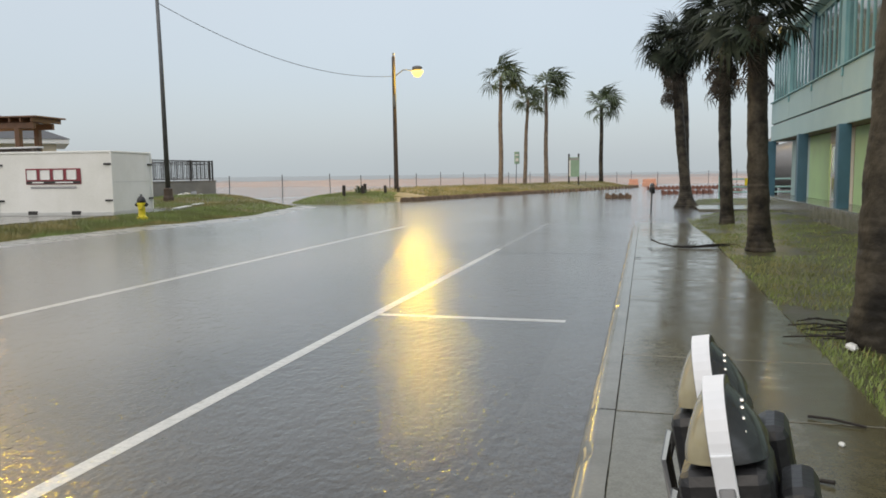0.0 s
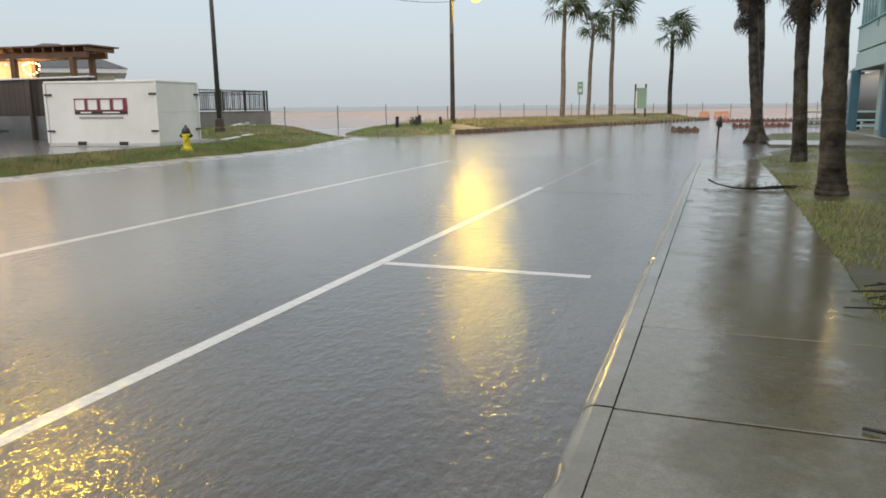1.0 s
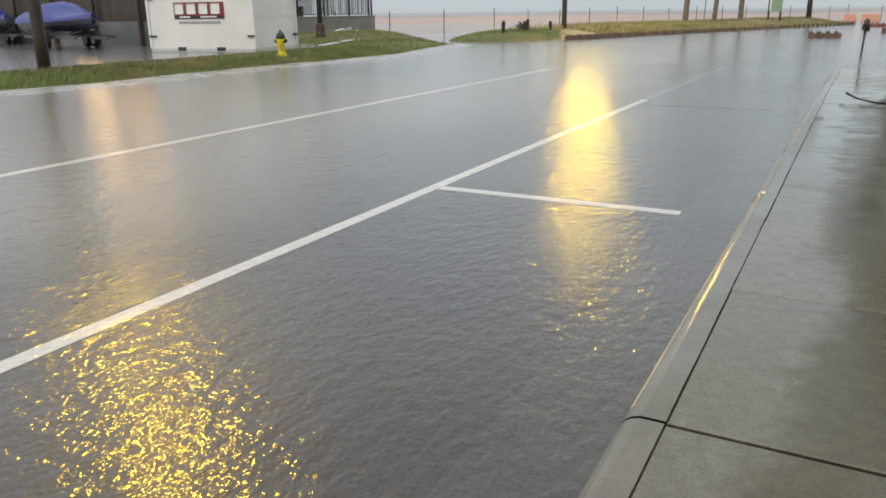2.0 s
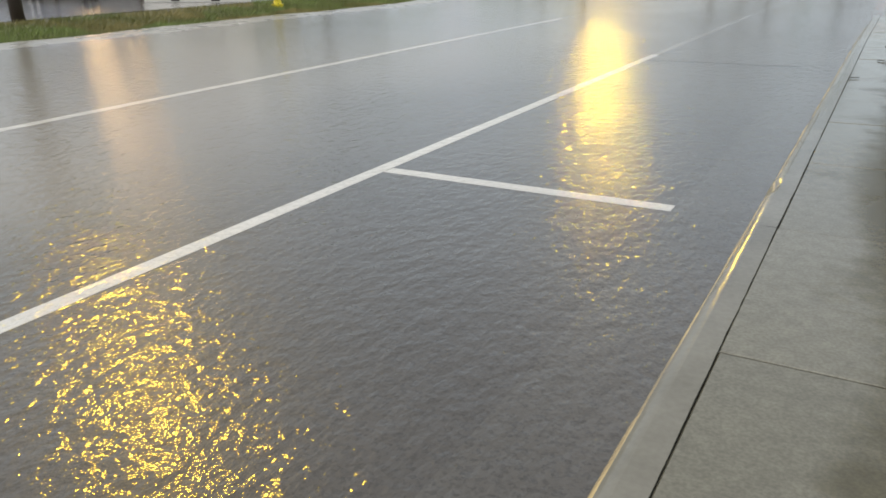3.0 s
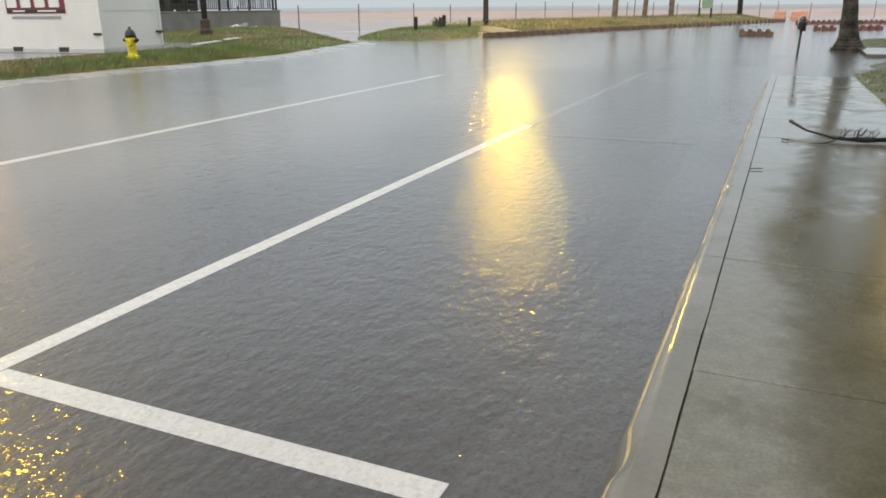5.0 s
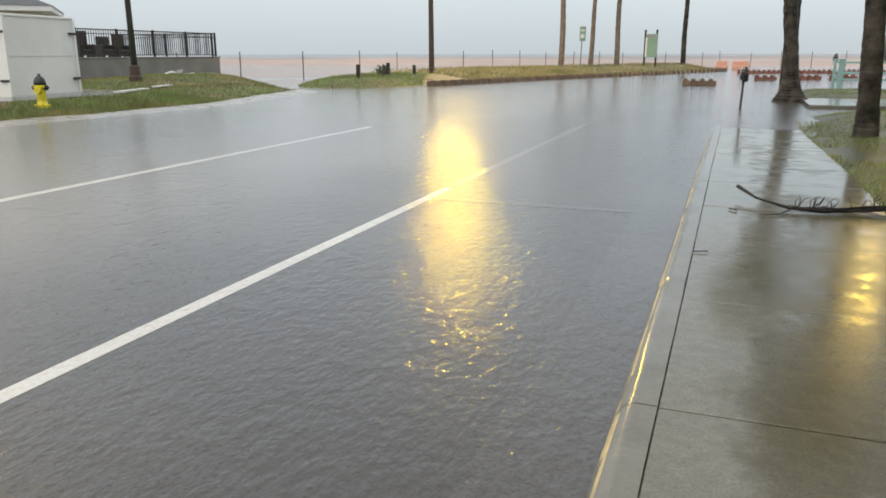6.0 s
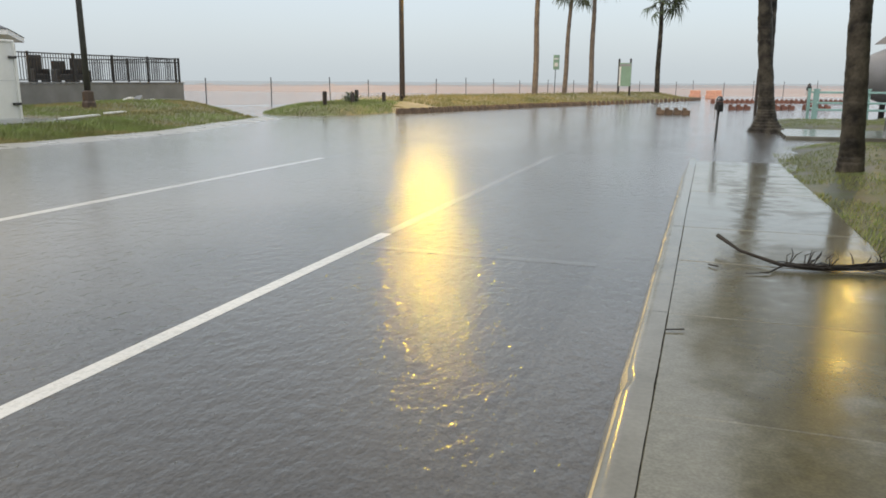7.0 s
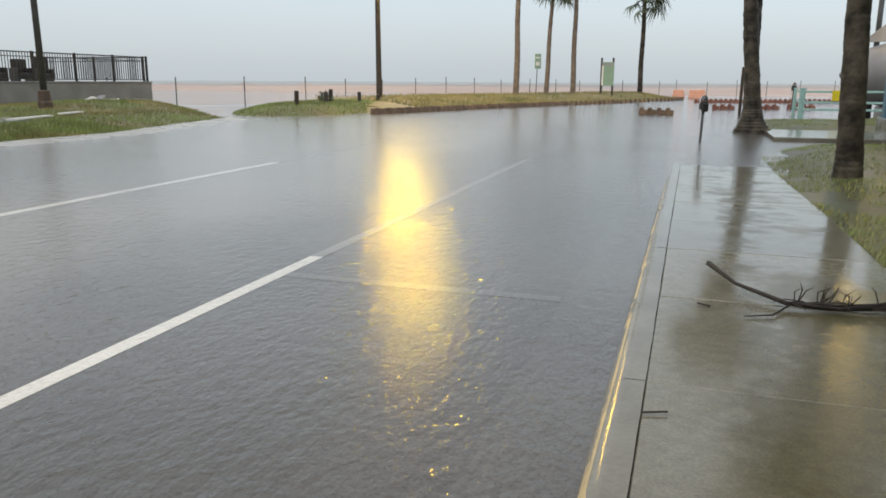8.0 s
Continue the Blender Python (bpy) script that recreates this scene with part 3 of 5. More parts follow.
ISLE = [(-11.9, 36.6), (-11.2, 38.2), (-10.5, 41), (-9.4, 44.9), (-8.1, 48.8), (-6.7, 52.5), (-4.1, 59.4), (-1.05, 68.2), (-0.4, 70.2)]


def isle_front(t):
    """A place along the island's front edge, and its way inland."""
    f = t * (len(ISLE) - 1)
    i = min(int(f), len(ISLE) - 2)
    a, b = Vector(ISLE[i]), Vector(ISLE[i + 1])
    p, d = a.lerp(b, f - i), (b - a).normalized()
    return p, Vector((-d.y, d.x))


def isle_pt(u, t):
    p, nrm = isle_front(t)
    q = p + nrm * u * (0.35 + 0.65 * step(t / 0.3))
    ends = step(t / 0.35) * step((1 - t) / 0.05)
    z = -0.04 + 0.16 * step(u / 0.2) * step((t + 0.01) / 0.14) + (0.40 * step((u - 0.2) / 3.6) + 0.03 * lumps(q.x, q.y, 0.8)) * ends * (1 - step((u - 7) / 4))
    return (q.x, q.y, z - 0.2 * step((u - 9) / 3))


tagged(part("palm_island", grid_mesh("palm_island", span(0.05, 12, 30), span(0, 1, 90), lambda u, t: isle_pt(u, t), M_ISLE), M_ISLE),
       "long grassy traffic island planted with tall palms", "traffic island", kind="structure")
spots = []
while len(spots) < 16000:
    x, y = rng.uniform(-21, -11.5), rng.uniform(31, 47)
    z = islet_z(x, y)
    if z > 0.0:
        spots.append((x, y, z))
blades("islet_grass", spots, 0.10, 0.011, M_BLADE, "ragged wet grass on the low mound", "grass", rng=rng)
spots = []
while len(spots) < 22000:
    u, t = abs(rng.gauss(0, 3.0)) + 0.15, rng.random() ** 0.8
    if t < 0.22 or u > 9:
        continue
    spots.append(isle_pt(u, t))
blades("island_grass", spots, 0.15, 0.014, M_DRY_LAMPLIT, "long dry grass on the palm island, coloured with the lamp's yellow", "grass", rng=rng)


def edger_mesh(mat):
    """A stone edging block with a notched, rounded top."""
    bm = box(-0.17, 0.17, -0.07, 0.07, -0.08, 0.13, 0.02)
    box(-0.16, 0.02, -0.065, 0.065, 0.10, 0.215, 0.03, bm)
    return mesh_of("block", bm, mat)


EDGER, RED_EDGER = edger_mesh(M_EDGER), edger_mesh(M_BRICKRED)
edging = thing("island_edging", Matrix(), "row of notched brown stone edging blocks round the island", "edging", kind="structure")
for k in range(98):
    p, nrm = isle_front((k + 0.5) / 98)
    a = math.degrees(math.atan2(-nrm.x, nrm.y))
    part("block", EDGER, None, edging, m=pose(p.x, p.y, 0.03 * rng.random(), rng.uniform(-4, 4), rng.uniform(-4, 4), a + rng.uniform(-5, 5)))
for (x0, y0), (x1, y1), n, label in (((0.4, 62.5), (10, 66.5), 30, "row of red edging blocks beyond the flooded crossing"),
                                     ((1.2, 48.6), (6.3, 51.6), 14, "broken row of notched red edging blocks in the water")):
    row = thing("red_edging", Matrix(), label, "edging", kind="structure")
    for k in range(n):
        f = (k + 0.5) / n
        if n == 14 and k in (3, 4, 9):
            continue
        part("block", RED_EDGER, None, row, m=pose(x0 + (x1 - x0) * f, y0 + (y1 - y0) * f, 0.05, rng.uniform(-6, 6), rng.uniform(-6, 6), 22 + rng.uniform(-8, 8)))
loose = thing("loose_edging", pose(-1.15, 41.0, 0.0, 0, 0, -6), "piece of notched edging blocks lying in the road", "edging")
for k in range(4):
    part("block", EDGER, None, loose, m=pose(-0.52 + 0.35 * k, 0, 0.075, rng.uniform(-5, 5), rng.uniform(-3, 6), rng.uniform(-4, 4)))


# ---- palms ----
def fan_mesh(name, rng, petiole=0.9, blade=0.85, n=19, droop=0.35, mat=None):
    """One fan leaf: a bent stalk and a pleated fan of pointed strips; grows along +x."""
    bm = bmesh.new()
    tube([(0, 0, 0), (petiole * 0.5, 0, 0.03), (petiole, 0, -0.02)], [0.022, 0.016, 0.012], 5, bm)
    for i in range(n):
        a = radians(-112 + 224 * i / (n - 1)) + rng.gauss(0, 0.03)
        ln = blade * (0.72 + 0.28 * math.cos(a * 0.8)) * rng.uniform(0.85, 1.1)
        c, s = math.cos(a), math.sin(a)
        w = 0.040 * blade / 0.85
        mid = 0.58
        d = droop * rng.uniform(0.6, 1.5)
        p0 = bm.verts.new((petiole, 0, -0.02))
        l1 = bm.verts.new((petiole + c * ln * mid - s * w, s * ln * mid + c * w, -0.02 - d * 0.12 * ln))
        r1 = bm.verts.new((petiole + c * ln * mid + s * w, s * ln * mid - c * w, 0.015 - d * 0.12 * ln))
        tip = bm.verts.new((petiole + c * ln * 0.98, s * ln * 0.98, -0.02 - d * ln))
        bm.faces.new((p0, r1, l1))
        bm.faces.new((l1, r1, tip))
    return mesh_of(name, bm, mat)


frng = random.Random(11)
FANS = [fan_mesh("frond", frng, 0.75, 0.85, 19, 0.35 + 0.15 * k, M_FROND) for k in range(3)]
FANS_FAR = [fan_mesh("frond", frng, 0.8, 1.0, 17, 0.35 + 0.25 * k, M_FROND_FAR) for k in range(3)]
FANS_DEAD = [fan_mesh("dead_frond", frng, 0.5, 0.75, 13, 0.5, M_DEAD) for k in range(2)]


def trunk_mesh(height, r0, r1, flare, mat, ring=0.085, lean=(0, 0), seed=0, rough=0.045):
    prof, z = [], -0.15
    while z < height:
        f = max(0.0, z) / height
        r = r0 + (r1 - r0) * f + flare * math.exp(-max(z, 0) / 0.28)
        for dz, k in ((0.0, 0.996), (ring * 0.25, 1.003), (ring * 0.8, 1.0)):
            prof.append((r * k, z + dz))
        z += ring * (0.8 + 0.4 * random.Random(seed * 999 + int(z * 50)).random())
    prof.append((r1 * 0.6, height))
    bm = lathe(prof, 18)
    for v in bm.verts:
        f = max(0.0, v.co.z) / height
        nz = noise.noise_vector(v.co * 5 + Vector((seed * 7.1, 0, 0)))
        nf = noise.noise_vector(v.co * 17 + Vector((seed * 3.3, 4, 0)))
        v.co += (Vector((nz.x, nz.y, 0)) * rough * 2 + Vector((nf.x, nf.y, 0)) * 0.05) * r0
        v.co.x += lean[0] * f ** 1.15 + 0.02 * math.sin(v.co.z * 1.3 + seed)
        v.co.y += lean[1] * f ** 1.15
    return mesh_of("trunk", bm, mat, True)


def palm(place, height, r0, r1, fans, n, size, label, group, flare=0.0, lean=(0, 0), seed=0, skirt=0, mat=None, wind=0.0, up=(-25, 70), collar=1.0):
    rg = random.Random(seed + 40)
    ob = thing("palm_tree", pose(*place), label, "palm tree", group)
    part("trunk", trunk_mesh(height, r0, r1, flare, mat, lean=lean, seed=seed), None, ob)
    top = Vector((lean[0], lean[1], height))
    for k in range(n):
        az = math.tau * (k * 0.618 % 1.0)
        el = up[0] + (up[1] - up[0]) * (k + 0.5) / n
        # the wind from the left bends the leaves towards +x
        vec = Vector((math.cos(az) * math.cos(radians(el)) + wind, math.sin(az) * math.cos(radians(el)), math.sin(radians(el))))
        yaw, pitch = math.degrees(math.atan2(vec.y, vec.x)), math.degrees(math.atan2(vec.z, math.hypot(vec.x, vec.y)))
        sc = size * rg.uniform(0.8, 1.15)
        m = Matrix.Translation(top + Vector((0, 0, -0.25 * rg.random()))) @ pose(0, 0, 0, rg.uniform(-35, 35), 0, 0).to_4x4()
        m = Matrix.Translation(top + Vector((0, 0, -0.3 * collar * rg.random()))) @ Euler((0, 0, radians(yaw))).to_matrix().to_4x4() @ Euler((0, radians(-pitch), 0)).to_matrix().to_4x4() @ Euler((radians(rg.uniform(-40, 40)), 0, 0)).to_matrix().to_4x4() @ Matrix.Scale(sc, 4)
        part("frond", fans[k % len(fans)], None, ob, m=m)
    for k in range(skirt):
        az = math.tau * rg.random()
        zz = height - 0.15 - 1.5 * rg.random() * collar
        m = Matrix.Translation(Vector((lean[0] + r1 * 0.8 * math.cos(az), lean[1] + r1 * 0.8 * math.sin(az), zz))) @ Euler((0, 0, az)).to_matrix().to_4x4() @ Euler((0, radians(rg.uniform(45, 80)), 0)).to_matrix().to_4x4() @ Matrix.Scale(size * rg.uniform(0.55, 0.8), 4)
        part("dead_frond", FANS_DEAD[k % 2], None, ob, m=m)
    return ob


NEAR = "palms beside the sidewalk"
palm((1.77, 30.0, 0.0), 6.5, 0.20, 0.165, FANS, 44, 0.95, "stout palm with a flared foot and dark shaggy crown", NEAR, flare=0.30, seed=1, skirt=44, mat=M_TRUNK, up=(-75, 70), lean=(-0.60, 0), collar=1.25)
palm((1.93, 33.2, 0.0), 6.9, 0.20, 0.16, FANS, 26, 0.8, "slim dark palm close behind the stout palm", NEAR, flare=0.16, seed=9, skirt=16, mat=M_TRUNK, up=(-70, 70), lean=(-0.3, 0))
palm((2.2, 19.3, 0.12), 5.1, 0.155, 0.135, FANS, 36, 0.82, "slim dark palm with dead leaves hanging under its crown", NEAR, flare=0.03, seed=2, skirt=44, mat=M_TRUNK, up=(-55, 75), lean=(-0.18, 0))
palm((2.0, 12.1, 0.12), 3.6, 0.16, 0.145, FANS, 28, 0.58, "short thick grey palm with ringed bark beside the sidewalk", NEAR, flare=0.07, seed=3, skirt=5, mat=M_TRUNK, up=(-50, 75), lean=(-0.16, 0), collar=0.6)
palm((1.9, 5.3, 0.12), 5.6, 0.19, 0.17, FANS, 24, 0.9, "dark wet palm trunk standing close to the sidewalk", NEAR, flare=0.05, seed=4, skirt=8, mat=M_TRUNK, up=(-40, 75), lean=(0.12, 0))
FAR = "tall palms on the island"
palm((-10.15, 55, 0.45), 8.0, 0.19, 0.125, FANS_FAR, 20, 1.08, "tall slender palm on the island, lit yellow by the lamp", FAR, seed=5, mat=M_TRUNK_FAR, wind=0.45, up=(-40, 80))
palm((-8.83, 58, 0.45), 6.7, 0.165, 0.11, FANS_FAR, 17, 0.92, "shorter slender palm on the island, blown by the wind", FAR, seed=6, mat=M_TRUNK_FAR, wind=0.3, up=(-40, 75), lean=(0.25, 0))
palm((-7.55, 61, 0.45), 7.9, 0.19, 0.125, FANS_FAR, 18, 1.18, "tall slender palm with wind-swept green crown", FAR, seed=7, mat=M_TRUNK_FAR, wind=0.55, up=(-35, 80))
palm((-3.67, 70, 0.4), 7.1, 0.20, 0.15, FANS_FAR, 18, 1.3, "single tall palm with dark trunk near the island's end", FAR, seed=8, mat=M_TRUNK, wind=0.35, up=(-40, 75))


# ---- poles, lamps, wires ----
def cobra_lamp(ob, start, end):
    """A curved arm with a drop-lens lamp head."""
    a, b = Vector(start), Vector(end)
    mid = a.lerp(b, 0.5) + Vector((0, 0, 0.22))
    arm = part("lamp_arm", tube([a, mid, b], [0.035, 0.03, 0.03], 8), M_STEEL, ob)
    d = (b - a).normalized()
    yaw = math.degrees(math.atan2(d.y, d.x))
    head = part("lamp_head", lathe([(0.02, -0.05), (0.11, 0.0), (0.15, 0.25), (0.12, 0.5), (0.03, 0.62)], 14, axis="x"), M_STEEL, ob, smooth=True,
                m=Matrix.Translation(b) @ pose(0, 0, 0.10, 0, 0, yaw))
    part("lens", lathe([(0.0, -0.16), (0.09, -0.13), (0.15, -0.03), (0.16, 0.02)], 14), M_SODIUM, head, "glowing amber sodium lens", True, pose(0.3, 0, -0.20) @ Matrix.Scale(2.2, 4))


def wood_pole(place, height, r0, r1, lean, label):
    ob = thing("utility_pole", pose(*place), label, "utility pole", "wooden utility poles")
    pts = [(lean[0] * (f ** 1.1), lean[1] * f, -0.2 + (height + 0.2) * f) for f in span(0, 1, 10)]
    part("pole", tube(pts, [r0 + (r1 - r0) * f for f in span(0, 1, 10)], 12), M_POLEWOOD, ob, smooth=True)
    return ob


p1 = wood_pole((-14.5, 43.5, 0.2), 8.3, 0.15, 0.10, (-0.06, 0), "dark wooden pole carrying a lit sodium street lamp")
cobra_lamp(p1, (-0.05, 0, 7.1), (1.25, -0.25, 7.42))
part("transformer_bracket", box(-0.1, 0.12, -0.22, -0.08, 5.3, 6.0, 0.03), M_STEEL, p1)
part("insulator", lathe([(0.05, 8.27), (0.09, 8.32), (0.05, 8.42), (0.08, 8.48), (0.02, 8.56)], 10, at=(-0.06, 0, 0)), M_GREYPRINT, p1)
p2 = wood_pole((-15.75, 12.45, 0.15), 9.9, 0.14, 0.11, (-0.1, 0.1), "thick dark wooden pole on the grass verge")
cobra_lamp(p2, (-0.1, 0.1, 8.6), (2.65, -0.6, 9.0))
p3 = thing("light_pole", pose(-19.75, 28.0, 0.30), "tall grey steel light pole on a rusty footing", "light pole")
part("pole", tube([(0, 0, 0.3), (-0.05, 0, 6), (-0.12, 0, 9.6)], [0.11, 0.085, 0.07], 14), M_STEEL, p3, smooth=True)
part("footing", lathe([(0.23, -0.2), (0.22, 0.25), (0.19, 0.32), (0.17, 0.62), (0.12, 0.66)], 14, wobble=0.1), M_RUST, p3, "rusty brown footing")
p4 = thing("street_lamp", pose(6.7, 41.3, 0.0), "slim steel street lamp behind the shop", "street lamp")
part("pole", tube([(0, 0, -0.1), (0, 0, 8.7)], [0.11, 0.08], 12), M_STEEL, p4, smooth=True)
cobra_lamp(p4, (0, 0, 8.5), (-0.9, -0.4, 8.85))
wire = thing("overhead_wire", Matrix(), "black overhead wire sagging between two poles", "wire")
a, b = Vector((-19.86, 28.0, 8.8)), Vector((-14.56, 43.5, 7.35))
part("cable", tube([a.lerp(b, f) - Vector((0, 0, 1.5 * 4 * f * (1 - f) * 0.62)) for f in span(0, 1, 24)], 0.014, 6), M_BLACK, wire)

# ---- storage container ----
cont = thing("storage_container", pose(-15.93, 19.66, 0.235, 0, 0, 7.4), "white storage container with a maroon sign panel on its side", "container")
L, W, Hc = 3.95, 2.39, 2.02
part("body", box(-L, 0, 0, W, 0.06, Hc - 0.03, 0.03), M_WHITE, cont)
part("roof", box(-L - 0.025, 0.025, -0.025, W + 0.025, Hc - 0.05, Hc + 0.02, 0.02), M_WHITE, cont)
for x0, x1, y0, y1 in ((-L - 0.02, 0.02, -0.02, 0.02), (-L - 0.02, 0.02, W - 0.02, W + 0.02), (-0.02, 0.022, 0.02, W - 0.02), (-L - 0.022, -L + 0.02, 0.02, W - 0.02)):
    part("base_rail", box(x0, x1, y0, y1, 0.0, 0.11, 0.008), M_SEAM, cont)
for x in (-L + 0.0, 0.0):
    for y in (0.0, W):
        part("corner_post", box(x - 0.045, x + 0.045, y - 0.04, y + 0.04, 0.1, Hc - 0.05, 0.012), M_WHITE, cont)
for x in (-L + 0.11, -0.1):
    for z in (0.48, 1.62):
        part("latch", box(x - 0.13, x + 0.13, -0.055, -0.005, z - 0.03, z + 0.03, 0.01), M_BLACK, cont, "black latch")
for z in (0.48, 1.62):
    part("latch", box(0.005, 0.06, W - 0.22, W + 0.03, z - 0.03, z + 0.03, 0.01), M_BLACK, cont, "black latch")
for x in (-2.75, -1.25):
    part("fork_pocket", box(x - 0.16, x + 0.16, -0.03, 0.03, 0.03, 0.15, 0.012), M_BLACK, cont, "black forklift pocket")
for z in (0.12, 1.05):
    part("door_seam", box(-0.004, 0.008, 0.08, W - 0.08, z, z + 0.012), M_SEAM, cont)
sign = part("sign_panel", box(-2.92, -1.03, -0.022, -0.004, 1.0, 1.5, 0.004), M_MAROON, cont, "maroon sign panel with pale blocks")
for k in range(4):
    x = -2.86 + k * 0.455
    part("sign_block", box(x, x + 0.33, -0.030, -0.020, 1.15, 1.46, 0.03), M_OFFWHITE, sign)
part("sign_strip", box(-2.9, -1.05, -0.030, -0.020, 1.02, 1.10, 0.004), M_BLACK, sign)
part("sign_strip", box(-2.7, -2.3, -0.036, -0.028, 1.04, 1.08, 0.003), M_OFFWHITE, sign)
part("sign_strip", box(-1.9, -1.3, -0.036, -0.028, 1.04, 1.08, 0.003), M_OFFWHITE, sign)
part("text_bar", box(-2.78, -1.2, -0.012, -0.004, 0.86, 0.93, 0.003), M_GREYPRINT, cont)

# ---- hydrant ----
hyd = thing("fire_hydrant", pose(-14.7, 19.4, 0.17, 0, 0, 20), "yellow fire hydrant with a black bonnet on the verge", "fire hydrant")
part("barrel", lathe([(0.17, -0.05), (0.17, 0.04), (0.12, 0.06), (0.105, 0.12), (0.105, 0.40), (0.14, 0.42), (0.14, 0.47), (0.10, 0.49)], 18), M_YELLOW, hyd, smooth=False)
part("bonnet", lathe([(0.13, 0.48), (0.135, 0.53), (0.115, 0.60), (0.075, 0.66), (0.035, 0.68), (0.035, 0.73), (0.0, 0.74)], 18), M_BLACK, hyd, "black bonnet", True)
for s in (-1, 1):
    part("hose_cap", lathe([(0.06, 0.09 * s), (0.065, 0.15 * s), (0.045, 0.17 * s), (0.02, 0.20 * s)][::s], 12, at=(0, 0, 0.42), axis="x"), M_BLACK, hyd, "black outlet cap")
part("pumper_cap", lathe([(0.075, -0.17), (0.085, -0.10), (0.08, -0.05)], 12, at=(0, 0, 0.36), axis="y"), M_YELLOW, hyd)
for k in range(6):
    a = math.tau * k / 6
    part("flange_bolt", lathe([(0.014, 0.03), (0.014, 0.065)], 6, at=(0.145 * math.cos(a), 0.145 * math.sin(a), 0)), M_BLACK, hyd)

# ---- terrace wall with railing ----
terrace = thing("terrace_wall", Matrix(), "low grey block wall carrying a black railing", "wall", kind="structure")
part("wall_side", box(-23.95, -23.7, 27.2, 38.2, -0.1, 1.17), M_BLOCK, terrace)
part("wall_end", box(-29.8, -23.955, 37.95, 38.2, -0.1, 1.17), M_BLOCK, terrace)
part("coping", box(-23.99, -23.66, 27.2, 38.24, 1.174, 1.225, 0.012), M_BLOCK, terrace)
part("deck", box(-29.8, -23.96, 30.2, 37.94, 1.0, 1.12), M_BLOCK, terrace)
rail = thing("railing", Matrix(), "black metal railing with thin upright bars", "railing")
BAR = mesh_of("baluster", box(-0.011, 0.011, -0.011, 0.011, 0, 1.0), M_BLACK)
def rail_run(x0, y0, x1, y1):
    ln = math.hypot(x1 - x0, y1 - y0)
    yaw = math.degrees(math.atan2(y1 - y0, x1 - x0))
    base = pose(x0, y0, 1.225, 0, 0, yaw)
    for z, h in ((0.06, 0.035), (0.90, 0.03), (1.06, 0.045)):
        part("rail_bar", box(0, ln, -0.022, 0.022, z, z + h, 0.006), M_BLACK, rail, m=base)
    n = int(ln / 1.9)
    for k in range(n + 1):
        part("post", box(-0.04, 0.04, -0.04, 0.04, 0, 1.13, 0.008), M_BLACK, rail, m=base @ pose(ln * k / n, 0, 0))
    m = int(ln / 0.13)
    for k in range(m):
        part("baluster", BAR, None, rail, m=base @ pose((k + 0.5) * ln / m, 0, 0.07))
rail_run(-23.82, 27.3, -23.82, 38.08)
rail_run(-24.0, 38.08, -29.6, 38.08)
for x, y, w, h, lab in ((-25.2, 31.2, 0.55, 0.75, "dark wicker chair on the terrace"), (-25.4, 32.6, 0.6, 0.55, "dark low wicker seat on the terrace"), (-26.4, 34.6, 0.6, 0.7, "dark wicker chair beside the railing")):
    ch = thing("terrace_chair", pose(x, y, 1.12, 0, 0, 75), lab, "chair", "terrace chairs")
    part("seat", box(-w / 2, w / 2, -w / 2, w / 2, 0.2, 0.42, 0.04), M_BLACK, ch)
    part("backrest", box(-w / 2, w / 2, w / 2 - 0.1, w / 2, 0.3, 0.42 + h, 0.04), M_BLACK, ch)
    for sx in (-1, 1):
        part("armrest", box(sx * w / 2 - 0.05, sx * w / 2 + 0.05, -w / 2, w / 2, 0.1, 0.62, 0.03), M_BLACK, ch)
        for sy in (-1, 1):
            part("leg", box(sx * (w / 2 - 0.05) - 0.025, sx * (w / 2 - 0.05) + 0.025, sy * (w / 2 - 0.05) - 0.025, sy * (w / 2 - 0.05) + 0.025, 0, 0.25), M_BLACK, ch)

# ---- yard wall, pergola, house, boats ----
yard_wall = thing("yard_wall", pose(-21.4, 22.75, 0.15, 0, 0, 174), "dark wooden fence boards on a pale block base", "fence", kind="structure")
part("block_base", box(0, 22, -0.1, 0.1, -0.1, 1.0), M_BLOCK, yard_wall)
part("cap_rail", box(0, 22, -0.14, 0.14, 2.40, 2.46, 0.012), M_FASCIA, yard_wall)
BOARD = mesh_of("board", box(0.004, 0.186, -0.025, 0.025, 1.0, 2.40, 0.006), M_WOODWALL)
for k in range(115):
    part("board", BOARD, None, yard_wall, m=pose(k * 0.19, 0.004 * (k % 3), 0))
for k in range(8):
    part("post", box(-0.07, 0.07, 0.05, 0.19, -0.1, 2.39, 0.01), M_WOODWALL, yard_wall, m=pose(0.1 + 3.1 * k, 0.1, 0))

perg = thing("pergola", pose(-24.2, 25.6, 0.05, 0, 0, 6) @ Matrix.Scale(0.85, 4) @ Matrix.Translation((27.0, -28.5, 0)), "brown timber pergola hung with warm bulbs", "pergola")
for x in (-28.3, -31.8, -36.0, -40.5):
    for y in (28.9, 30.3):
        part("post", box(x - 0.13, x + 0.13, y - 0.13, y + 0.13, 0.2, 4.15, 0.015), M_PERGOLA, perg)
for y in (28.9, 30.3):
    part("beam", box(-43, -27.4, y - 0.1, y + 0.1, 4.1, 4.4, 0.015), M_PERGOLA, perg)
RAFTER = mesh_of("rafter", box(-0.04, 0.04, 28.55, 30.75, 4.4, 4.62, 0.01), M_PERGOLA)
for k in range(27):
    part("rafter", RAFTER, None, perg, m=pose(-27.3 - 0.6 * k, 0, 0))
part("roof_boards", box(-43.2, -27.0, 28.5, 30.8, 4.624, 4.70, 0.01), M_PERGOLA, perg)
